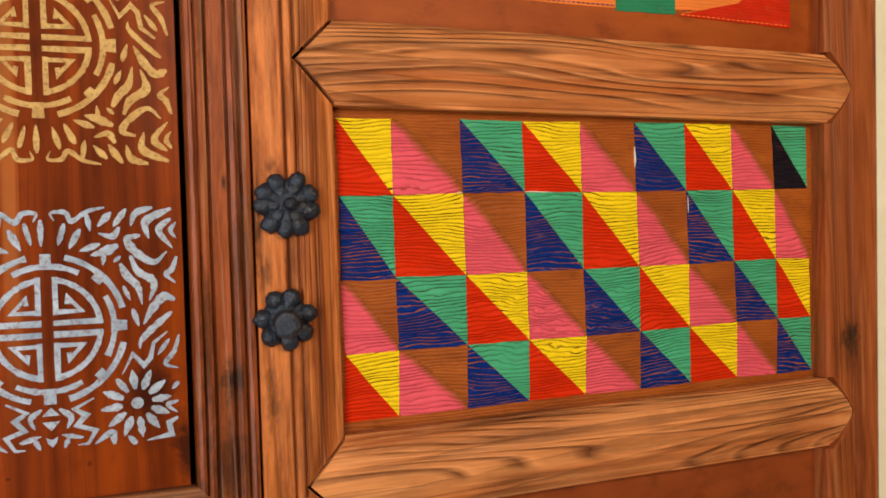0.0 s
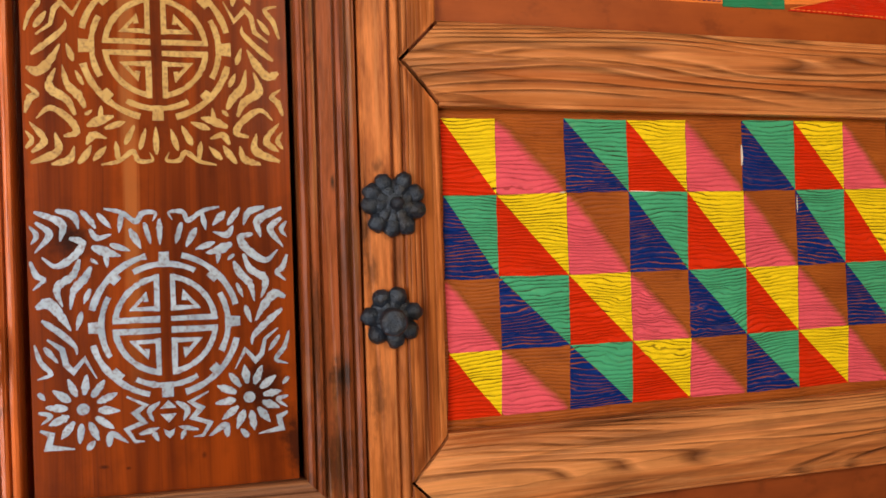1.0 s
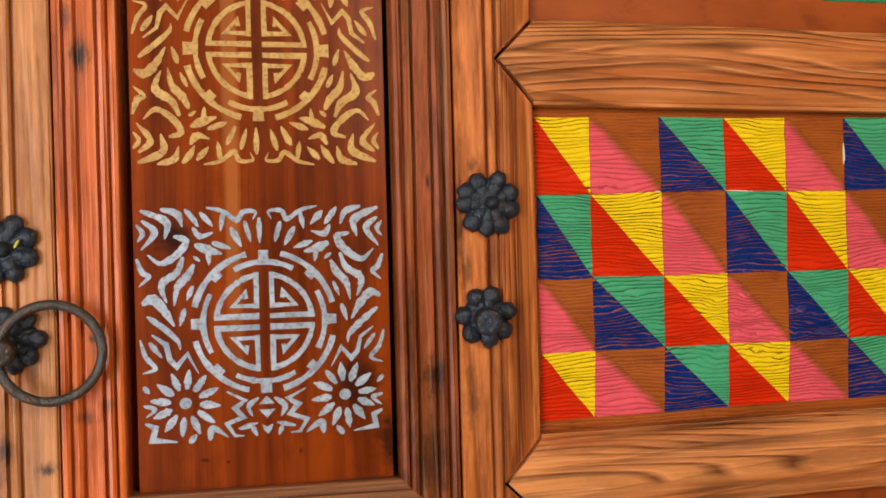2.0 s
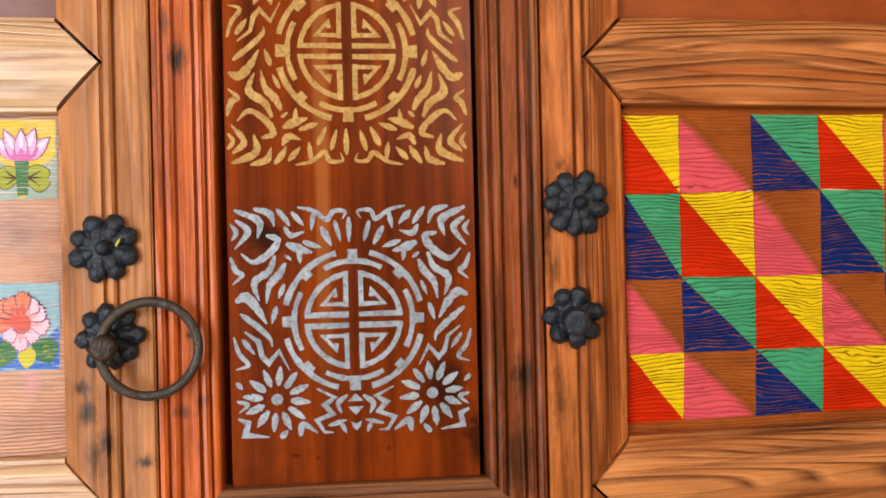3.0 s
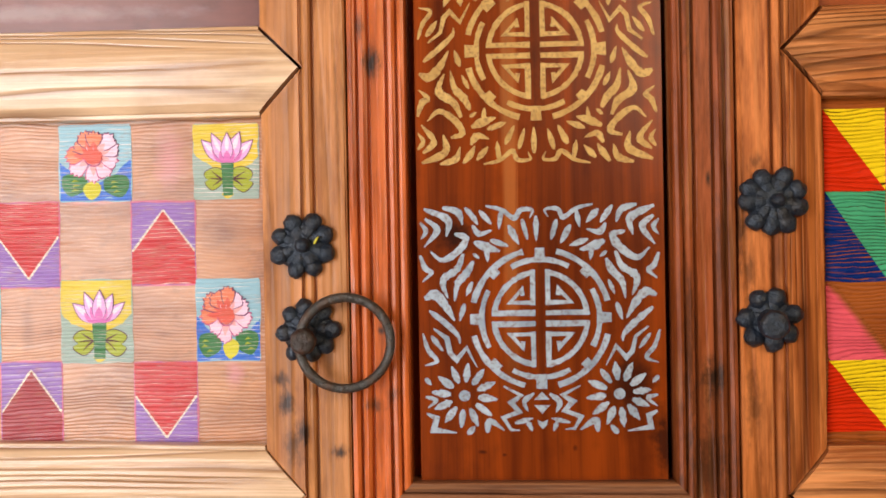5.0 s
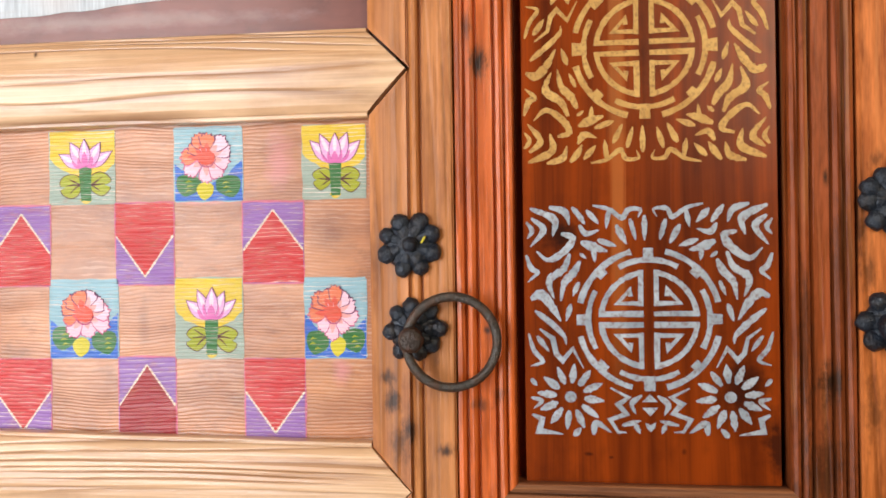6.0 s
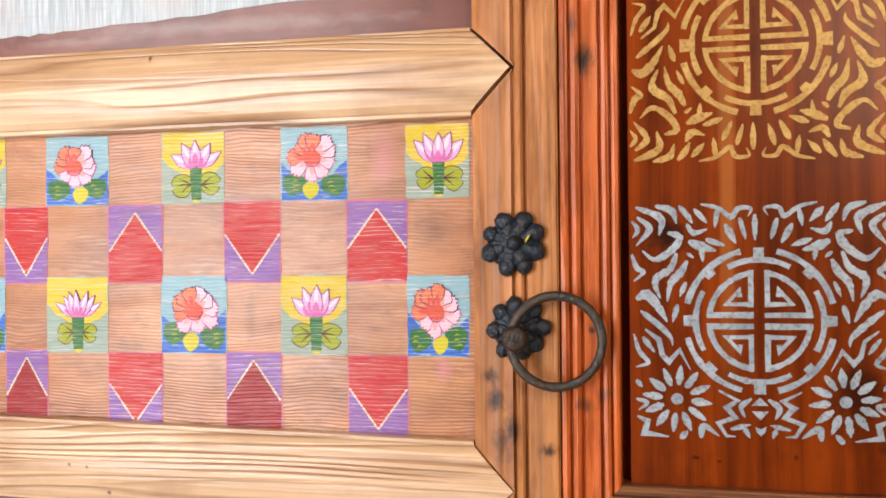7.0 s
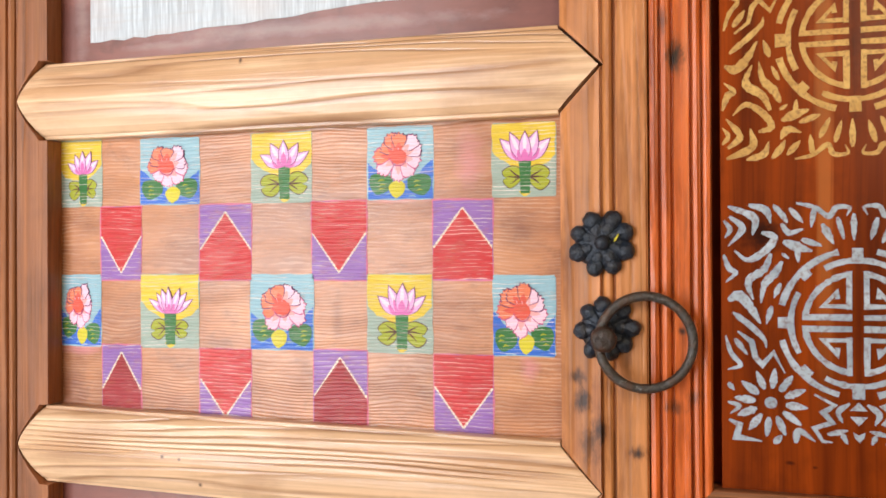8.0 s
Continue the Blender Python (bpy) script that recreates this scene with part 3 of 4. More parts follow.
# Unseen ceiling, added to keep the open sky off the doors.
slab("ceiling", [(-3.2, 3.2, -2.6, 0.4, 2.7, 2.8)], M_DARKWOOD, "unseen dark ceiling added to block the sky", "ceiling")
plaster = slab("wall_north", [(1.003, 3.2, -0.012, 0.2, 0.0, 2.7), (-3.2, -0.957, -0.012, 0.2, 0.0, 2.7), (-0.957, 1.003, -0.012, 0.2, 2.06, 2.7)], M_PLASTER,
     "cream plastered wall beside the painted wooden doors", "wall")
for v in plaster.data.vertices:    # the jamb follows the leaning door
    if 0.9 < v.co.x < 1.1:
        v.co.x += 0.028 * (v.co.z - 1.10)
# Added dark sheet, so that the gaps of the doors read as shade.
slab("shade_backing", [(-0.957, 1.003, 0.24, 0.3, 0.0, 2.7)], M_SHADE, "added dark backing that keeps the door gaps dark", "wall")
# Unseen walls, added: the openings let light in, dark boards cut reflections.
slab("wall_south", [(-3.2, -2.35, -2.5, -2.35, 0, 2.7), (-0.93, 0.5, -2.5, -2.35, 0, 2.7), (1.7, 3.2, -2.5, -2.35, 0, 2.7),                     (0.5, 1.7, -2.5, -2.35, 0, 1.5), (-2.35, 1.7, -2.5, -2.35, 2.55, 2.7)], M_DARKWOOD, "unseen dark wall with two openings, added to shape the light", "wall")
slab("wall_west", [(-3.3, -3.2, -2.5, 0.2, 0, 2.7)], M_PLASTER, "unseen cream end wall added to enclose the light", "wall")
slab("wall_east", [(3.2, 3.3, -2.5, 0.2, 0, 2.7)], M_DARKWOOD, "unseen dark end wall added to enclose the light", "wall")

# ---- doors ----
CHAMFER, FACE, LOW, PANEL, BACK = 0.040, -0.016, 0.000, 0.012, 0.035
HALF = 0.045                       # half the height of a cross rail
FLAT_PROFILE = ((0.040, -0.0155), (0.0405, -0.0125), (0.0425, -0.0115), (0.0435, -0.015), (0.0460, -0.0172), (0.0495, -0.0172), (0.0520, -0.015),
                (0.0530, -0.0115), (0.0545, -0.0115), (0.0555, -0.0155), (0.0570, -0.0162))


def slope(u, low=LOW):
    """Depth of the sloped inner border of a stile at u from its edge."""
    t = min(1.0, u / CHAMFER)
    return low + (FLAT_PROFILE[0][1] - low) * (0.10 + 0.90 * t ** 0.85)


def inset(d, blunt):
    """How far the end of a rail falls back at d from its ridge: straight mitre, or blunt and rounded."""
    return 0.75 * CHAMFER * min(1.0, d / HALF) ** 1.35 if blunt else min(d, CHAMFER + 0.001)


def stile(name, parent, x_in, side, width, z0, z1, notches, gaps, material, label, beads=True, low=LOW, blunt=False, lean=0.0):
    """An upright with a sloped inner border, cut away where the pointed rails enter, and beads beside it."""
    bm = bmesh.new()
    zs = {z0, z1}
    for zc, gap in zip(notches, gaps):
        tip = CHAMFER + gap
        zs |= {zc - tip, zc + tip, zc}
        zs |= {zc + k * tip / 6 for k in range(-5, 6)}
        if blunt:
            zs |= {zc - HALF - gap, zc + HALF + gap, zc - HALF - gap - 0.0003, zc + HALF + gap + 0.0003}
    zs |= {z0 + (z1 - z0) * i / 24 for i in range(25)}
    rows = []
    rng = random.Random(name + str(x_in))
    for z in sorted(zs):
        cut = 0.0
        for zc, gap in zip(notches, gaps):
            if abs(z - zc) < HALF + gap + 0.0001:
                cut = max(cut, CHAMFER + gap - (inset(abs(z - zc), True) if blunt else abs(z - zc)))
        row = [(x_in + side * cut, BACK)]
        sway = 0.0006 * noise.noise((x_in * 50, z * 9, 3.0))
        for i in range(6):
            u = max(cut, cut + (CHAMFER - cut) * i / 5)
            row.append((x_in + side * u, slope(u, low) + 1e-5 * i))
        rest = FLAT_PROFILE[1:] if beads else ((0.0415, -0.0165), (0.05, -0.0170))
        for u, y in rest:
            row.append((x_in + side * (max(u, cut + 1e-5) + sway), y))
        row.append((x_in + side * (width - 0.002), FACE - 0.0004))
        row.append((x_in + side * width, FACE + 0.0016))
        row.append((x_in + side * width, BACK))
        rows.append([bm.verts.new((x + lean * (z - 1.10), y, z)) for x, y in row])
    for a, b in zip(rows, rows[1:]):
        for i in range(len(a)):
            j = (i + 1) % len(a)
            bm.faces.new((a[i], a[j], b[j], b[i]))
    bm.faces.new(rows[0]), bm.faces.new(rows[-1])
    return part(name, bm, material, parent, label)


HALF_SECTION = ((0.0450, 0.010), (0.0448, -0.0010), (0.0440, -0.0030), (0.0408, -0.0038), (0.0395, -0.0056), (0.033, -0.0094), (0.024, -0.0124), (0.014, -0.0147), (0.006, -0.0160))
RAIL_PROFILE = tuple((-d, y) for d, y in HALF_SECTION) + ((0.0, -0.0164),) + tuple(reversed(HALF_SECTION))


def rail(name, parent, tip0, tip1, z, gap, material, label="", tilt=0.0, blunt=(False, False)):
    """A ridged cross rail with pointed, mitred ends from tip0 to tip1."""
    bm = bmesh.new()
    rows = []
    for dz, y in RAIL_PROFILE:
        first, last = tip0 + gap + inset(abs(dz), blunt[0]), tip1 - gap - inset(abs(dz), blunt[1])
        xs = [first + (last - first) * i / 24 for i in range(25)]
        row = [bm.verts.new((xs[0], BACK, z + dz))]
        for i, x in enumerate(xs):
            ease = 0.0007 if i in (0, 24) else 0.0
            row.append(bm.verts.new((x, y + ease + 0.0005 * noise.noise((x * 9, z * 7, dz * 60)), z + dz + tilt * (x - tip0) + 0.0008 * noise.noise((x * 5, z * 13, 1.0)))))
        row.append(bm.verts.new((xs[-1], BACK, z + dz + tilt * (tip1 - tip0))))
        rows.append(row)
    for a, b in zip(rows, rows[1:]):
        for i in range(len(a) - 1):
            bm.faces.new((a[i], b[i], b[i + 1], a[i + 1]))
    return part(name, bm, material, parent, label, smooth=False)


def board(name, parent, x0, x1, z0, z1, y, material, label):
    bm = bmesh.new()
    box(bm, x0, x1, y, y + 0.018, z0, z1)
    return part(name, bm, material, parent, label)


def hull(name, label, category="door"):
    return tagged(new(name), label, category, kind="thing")


Z0, Z1 = 0.03, 2.04
door_left = hull("painted_door", "pale varnished pine door with painted lotus squares, closed")
door_right = hull("painted_door", "warm brown pine door with a painted panel of bright triangles, closed")
door_mid = hull("stencilled_door", "narrow red-brown door with gold and silver stencils, closed")

# heights of the rails where they meet each stile; they are not quite level
NOTCH_L_IN, NOTCH_L_OUT = (0.20, 0.954, 1.3715, 1.94), (0.20, 0.969, 1.3680, 1.94)
NOTCH_R_IN, NOTCH_R_OUT = (0.20, 0.9475, 1.3795, 1.94), (0.20, 0.9525, 1.3710, 1.94)
L_IN, L_OUT, R_IN, R_OUT = -0.2755, -0.8695, 0.2755, 0.9155
LEAN = 0.028                       # the outer stile of the right-hand door is out of plumb
stile("stile", door_left, L_IN, 1, 0.0858, Z0, Z1, NOTCH_L_IN, (0.001, 0.0012, 0.004, 0.001), M_STILE_L, "knotty pale pine stile with beads")
stile("stile", door_left, L_OUT, -1, 0.086, Z0, Z1, NOTCH_L_OUT, (0.0012,) * 4, M_STILE_O, "pine stile with shade put into its brown", low=-0.013, blunt=True)
stile("stile", door_right, R_IN, -1, 0.0860, Z0, Z1, NOTCH_R_IN, (0.001, 0.0032, 0.0044, 0.001), M_STILE_R, "warm pine stile with shade put into its brown with beads")
stile("stile", door_right, R_OUT, 1, 0.0835, Z0, Z1, NOTCH_R_OUT, (0.0008,) * 4, M_STILE_RO, "warm pine stile with shade put into its brown with a knot", beads=False, low=-0.010, blunt=True, lean=LEAN)
for za, zb in zip(NOTCH_L_OUT, NOTCH_L_IN):
    rail("rail", door_left, L_OUT - CHAMFER, L_IN + CHAMFER, za, 0.0006, M_RAIL_L, "pale pine rail with pointed ends", (zb - za) / (L_IN - L_OUT + 2 * CHAMFER), (True, False))
for za, zb in zip(NOTCH_R_IN, NOTCH_R_OUT):
    rail("rail", door_right, R_IN - CHAMFER, R_OUT + CHAMFER + LEAN * (zb - 1.10), za, 0.0006, M_RAIL_R, "warm pine rail with pointed ends", (zb - za) / (R_OUT - R_IN + 2 * CHAMFER), (False, True))
panel_left = board("painted_panel", door_left, -0.90, -0.25, 0.95, 1.385, PANEL, M_PANEL_L, "faded wooden panel painted with lotus squares")
panel_right = board("painted_panel", door_right, 0.25, 0.95, 0.935, 1.39, PANEL, M_PANEL_R, "brown wooden panel painted with coloured triangles")
upper_left = board("upper_panel", door_left, -0.90, -0.25, 1.388, 1.93, PANEL, M_PLAIN_L, "purple-brown panel with a whitish painted patch")
upper_right = board("upper_panel", door_right, 0.25, 0.96, 1.393, 1.93, PANEL, M_PLAIN_R, "smooth brown panel with orange, green and red patches")
board("lower_panel", door_left, -0.90, -0.25, 0.20, 0.947, PANEL, M_PLAIN_L, "plain brown lower panel")
board("lower_panel", door_right, 0.25, 0.93, 0.20, 0.932, PANEL, M_LOWER_R, "plain red-brown lower panel")

# narrow middle door
MID_PROFILE = ((0.0, 0.010), (0.0003, -0.0100), (0.0018, -0.0135), (0.0050, -0.0148), (0.0080, -0.0135), (0.0090, -0.0100), (0.0100, -0.0100), (0.0110, -0.0140), (0.0140, -0.0160),
               (0.0175, -0.0150), (0.0190, -0.0105), (0.0205, -0.0105), (0.0215, -0.0150), (0.0360, -0.0155), (0.0372, -0.0110), (0.0385, -0.0110), (0.0400, -0.0150),
               (0.0440, -0.0165), (0.0480, -0.0150), (0.0490, -0.0110), (0.0502, -0.0110), (0.0515, -0.0150), (0.0550, -0.0165), (0.0590, -0.0150), (0.0600, -0.0120), (0.0600, 0.035), (0.0, 0.035))


def moulded_bar(name, parent, origin, along, out, length, material, label, mitre=0.0, wide=1.0):
    """A bar of the middle door's moulded section, running from origin; out is the direction away from the panel."""
    bm = bmesh.new()
    o, a, w = Vector(origin), Vector(along), Vector(out)
    ends = []
    for k in range(25):
        t = k / 24
        ring = []
        for u, y in MID_PROFILE:
            u = u * wide
            s = -mitre * u + t * (length + 2 * mitre * u)
            p = o + a * s + w * (u + (0.0005 * noise.noise((s * 14, u * 40, 2.0)) if 0.001 < u < 0.059 else 0.0))
            ring.append(bm.verts.new((p.x, y, p.z)))
        ends.append(ring)
    for r, s in zip(ends, ends[1:]):
        for i in range(len(r)):
            j = (i + 1) % len(r)
            bm.faces.new((r[i], r[j], s[j], s[i]))
    bm.faces.new(ends[0]), bm.faces.new(ends[-1])
    return part(name, bm, material, parent, label)


MX0, MX1, MZ0, MZ1 = -0.1305, 0.1273, 0.9635, 1.93
DROP = 0.0036                      # the bottom rail falls towards the right-hand stile
moulded_bar("stile", door_mid, (MX0, 0, MZ0), (0, 0, 1), (-1, 0, 0), MZ1 - MZ0, M_STILE_C, "reddish beaded stile with a dark knot", 1.0, 0.962)
moulded_bar("stile", door_mid, (MX1, 0, MZ0 - DROP), (0, 0, 1), (1, 0, 0), MZ1 - MZ0 + DROP, M_STILE_D, "weathered brown beaded stile with black stains", 1.0)
moulded_bar("rail", door_mid, (MX0, 0, MZ0), (1, 0, -DROP / (MX1 - MX0)), (0, 0, -1), MX1 - MX0, M_RAIL_C, "beaded bottom rail of the stencilled board", 1.0)
moulded_bar("rail", door_mid, (MX0, 0, MZ1), (1, 0, 0), (0, 0, 1), MX1 - MX0, M_RAIL_C, "beaded top rail", 1.0)
mid_panel = board("stencilled_board", door_mid, MX0 + 0.0080, MX1 - 0.0065, MZ0 - 0.0025, MZ1 + 0.01, 0.0, M_BOARD, "varnished red-brown board with stencils")
# Added strip, set back so that the stile's shadow is shaped into this edge.
board("shade_strip", door_mid, MX0 - 0.004, MX0 + 0.02, MZ0 - 0.0025, MZ1 + 0.01, 0.018, M_BOARD, "added strip set back to darken the board's edge")
bm = bmesh.new()
box(bm, -0.186, 0.1865, -0.012, 0.03, Z0, MZ0 - 0.0650)
part("apron_panel", bm, M_STILE_C, door_mid, "plain reddish lower board")

# ---- triangles of the right door ----
rng = random.Random(4)
COLS = (0.2825, 0.343, 0.424, 0.500, 0.575, 0.650, 0.722, 0.792, 0.857, 0.9115)
ROWS_Z = (1.3245, 1.2425, 1.153, 1.0735, 1.004)
SETS = ((P_YELLOW, P_RED), (None, P_PINK), (P_GREEN, P_BLUE))
NAMES = {P_YELLOW: "yellow_triangle", P_RED: "red_triangle", P_PINK: "pink_triangle", P_GREEN: "green_triangle", P_BLUE: "blue_triangle", P_BLACK: "black_triangle"}
corner = {(c, r): (COLS[c] + rng.uniform(-0.001, 0.001) + (-0.0025 if r == 4 else 0.0), ROWS_Z[r] + rng.uniform(-0.001, 0.001) + 0.003 * (c / 9) * (r >= 3)) for c in range(10) for r in range(5)}


def soft_triangle(bm, tri, y):
    """A triangle whose paint thins out across its long side, stored as the share of thinness."""
    thin = bm.verts.layers.float.new("thin")
    a, e, d = (Vector(p) for p in tri)
    rows = []
    for lean, value in ((0.10, 1.0), (-0.06, 0.35), (-0.20, 0.0), (-0.96, 0.0)):
        row = []
        for i in range(7):
            p = a + (e - a) * i / 6
            p = p + ((a + e) / 2 - d) * lean
            if lean < 0:
                p = a + (d - a) * -lean + ((e + (d - e) * -lean) - (a + (d - a) * -lean)) * i / 6
            else:
                p = Vector((min(p.x, e.x), min(p.y, a.y)))
            v = bm.verts.new((p.x, y, p.y))
            v[thin] = value * (0.75 + 0.5 * rng.random() if 0 < value < 1 else 1)
            row.append(v)
        rows.append(row)
    for r0, r1 in zip(rows, rows[1:]):
        for i in range(6):
            bm.faces.new((r0[i], r0[i + 1], r1[i + 1], r1[i]))


for r in range(4):
    for c in range(9):
        a, b, d, e = corner[c, r], corner[c + 1, r], corner[c, r + 1], corner[c + 1, r + 1]
        upper, lower = SETS[(c - r) % 3]
        if (c, r) == (8, 0):
            lower = P_BLACK
        for mat, tri, y in ((upper, [a, b, e], 0.0006), (lower, [a, e, d], 0.0008 if lower is not P_PINK else 0.0007)):
            if mat:
                bm = bmesh.new()
                if mat is P_PINK:
                    soft_triangle(bm, tri, PANEL - y)
                else:
                    plate(bm, wobble(tri, 0.0006, rng), PANEL - y, PANEL + 0.001)
                part(NAMES[mat], bm, mat, panel_right)

for pts, wide, mat, name in (([(0.6490, 1.2960), (0.6493, 1.2800), (0.6488, 1.2720)], 0.0022, P_WHITE, "paint_glint_speck"), ([(0.4165, 1.2435), (0.4235, 1.2438)], 0.0014, P_WHITE, "paint_glint_speck"),
                             ([(0.5010, 1.2440), (0.5360, 1.2428)], 0.0009, P_WHITE, "paint_glint_speck"), ([(0.7235, 1.2360), (0.7238, 1.2150)], 0.0012, P_WHITE, "paint_glint_speck"),
                             ([(0.9170, 1.0085), (0.9240, 1.0075)], 0.0075, P_BLUE, "paint_smear"), ([(0.2850, 1.1535), (0.3420, 1.1525)], 0.0030, P_BLUE, "paint_smear")):
    bm = bmesh.new()
    ribbon(bm, smooth_path(pts), wide, PANEL - 0.0010, PANEL + 0.001, 0, leaf_taper)
    part(name, bm, mat, panel_right)

# ---- lotus and house squares of the left door ----
COLS_L = (-0.2825, -0.348, -0.4115, -0.486, -0.5485, -0.623, -0.6865, -0.7625, -0.815, -0.871)
ROWS_L = (1.3225, 1.2445, 1.166, 1.0825, 0.999)


def painted_pieces(name, bm, materials, names, parent, label):
    """Links a painted square as its ground and, under it, every stroke and petal as a mesh of its own."""
    bm.faces.ensure_lookup_table()
    bm.faces.index_update()
    seen, base = set(), None
    for start in bm.faces:
        if start.index in seen:
            continue
        seen.add(start.index)
        island, front = [start], [start]
        while front:
            f = front.pop()
            for v in f.verts:
                for g in v.link_faces:
                    if g.index not in seen:
                        seen.add(g.index)
                        island.append(g)
                        front.append(g)
        piece, copies = bmesh.new(), {}
        for f in island:
            for v in f.verts:
                if v not in copies:
                    copies[v] = piece.verts.new(v.co)
            piece.faces.new([copies[v] for v in f.verts])
        slot = start.material_index
        if base is None:
            base = part(name, piece, materials[slot], parent, label)
        else:
            part(names[slot], piece, materials[slot], base)
    bm.free()
    return base


def loop(points, steps=4):
    """A smooth closed outline through points."""
    p = list(points)
    return [tuple(v) for v in smooth_path([p[-1], *p, p[0]], steps)[steps:-1]]


def lotus_square(name, x0, x1, z0, z1, size):
    """A yellow and grey-green square with a pink lotus on a green stalk between two notched leaves."""
    w, h = x1 - x0, z1 - z0
    q = lambda u, v: (x0 + u * w, z1 - v * h)
    bm = bmesh.new()
    L = lambda k: PANEL - 0.0005 - 0.00005 * k
    plate(bm, wobble([q(0.02, 0), q(0.98, 0), q(1, 0.03), q(1, 0.98), q(0.97, 1), q(0.03, 1), q(0, 0.97), q(0, 0.02)], 0.0008, rng), L(0), PANEL + 0.001, 1)
    dip = rng.uniform(-0.05, 0.08)
    plate(bm, wobble([q(0.01, 0.01), q(0.99, 0.01), q(0.99, 0.42 + dip), q(0.86, 0.53 + dip), q(0.62, 0.62), q(0.36, 0.6), q(0.14, 0.52 - dip), q(0.01, 0.40 - dip)], 0.0009, rng, 3), L(1), PANEL, 0)
    cx, foot = 0.53 + rng.uniform(-0.03, 0.03), 0.49 + rng.uniform(-0.02, 0.02)
    plate(bm, loop([q(cx - 0.09, 0.93), q(cx, 0.90), q(cx + 0.09, 0.93), q(cx + 0.03, 0.985), q(cx - 0.03, 0.985)]), L(2), PANEL, 0)
    for s in (-1, 1):
        k = size * rng.uniform(0.88, 1.06)
        lift = rng.uniform(-0.02, 0.02)
        leaf = [(0.07, 0.72), (0.10, 0.61), (0.22, 0.57), (0.35, 0.60), (0.405, 0.67), (0.38, 0.735), (0.33, 0.75), (0.40, 0.80), (0.35, 0.875), (0.25, 0.905), (0.14, 0.86), (0.08, 0.78)]
        leaf = [(u * rng.uniform(0.94, 1.06), v + rng.uniform(-0.010, 0.010) + lift) for u, v in leaf]
        for grow, slot, depth in ((1.075, 7, 3), (1.0, 6, 4)):
            plate(bm, loop([q(cx + s * k * (0.23 + (u - 0.23) * grow), 0.74 + (v - 0.74) * grow * k) for u, v in leaf]), L(depth), PANEL, slot)
        for u, v in ((0.29, 0.63), (0.33, 0.735), (0.26, 0.84)):
            ribbon(bm, smooth_path([q(cx + s * 0.07, 0.735), q(cx + s * k * u * 0.6, 0.73 + (v - 0.735) * 0.35), q(cx + s * k * u, v + lift)], 3), 0.0016, L(5), PANEL, 7, leaf_taper)
    plate(bm, wobble([q(cx - 0.10, foot), q(cx + 0.10, foot), q(cx + 0.08, 0.95), q(cx - 0.07, 0.95)], 0.0006, rng, 3), L(6), PANEL, 4)
    count = rng.choice((5, 5, 7))
    spread = rng.uniform(50, 62)
    turns = sorted(((i / (count - 1) * 2 - 1) * spread for i in range(count)), key=lambda t: -abs(t))
    for n, deg in enumerate(turns):
        t = radians(deg + rng.uniform(-4, 4))
        long = (0.42 + 0.05 * abs(math.sin(t))) * size * rng.uniform(0.93, 1.05)
        base = (cx + 0.05 * math.sin(t), foot + 0.03)
        at = lambda f: q(base[0] + f * long * math.sin(t), base[1] - f * long * math.cos(t))
        wide = (0.94 if count == 5 else 0.72) * 0.205 * w * size * rng.uniform(0.9, 1.1)
        plate(bm, petal_outline(at(0), at(1.045), wide + 0.0013), L(7 + 4 * n), PANEL, 5)
        plate(bm, petal_outline(at(0), at(1.0), wide), L(8 + 4 * n), PANEL, 2)
        plate(bm, petal_outline(at(0.34), at(0.96), wide * 0.36), L(9 + 4 * n), PANEL, 8)
        plate(bm, petal_outline(at(0), at(rng.uniform(0.4, 0.6)), wide * 0.62), L(10 + 4 * n), PANEL, 3)
    return painted_pieces(name, bm, [P_TILE_Y, P_TILE_G, P_PETAL, P_PETAL_DEEP, P_STEM, P_OUTLINE, P_LEAF, P_VEIN, P_PETAL_TIP], ["ground", "grey_ground", "petal", "petal_shade", "stem", "outline", "leaf", "leaf_vein", "petal_light"], door_left, "painted pink lotus on a yellow and grey square")


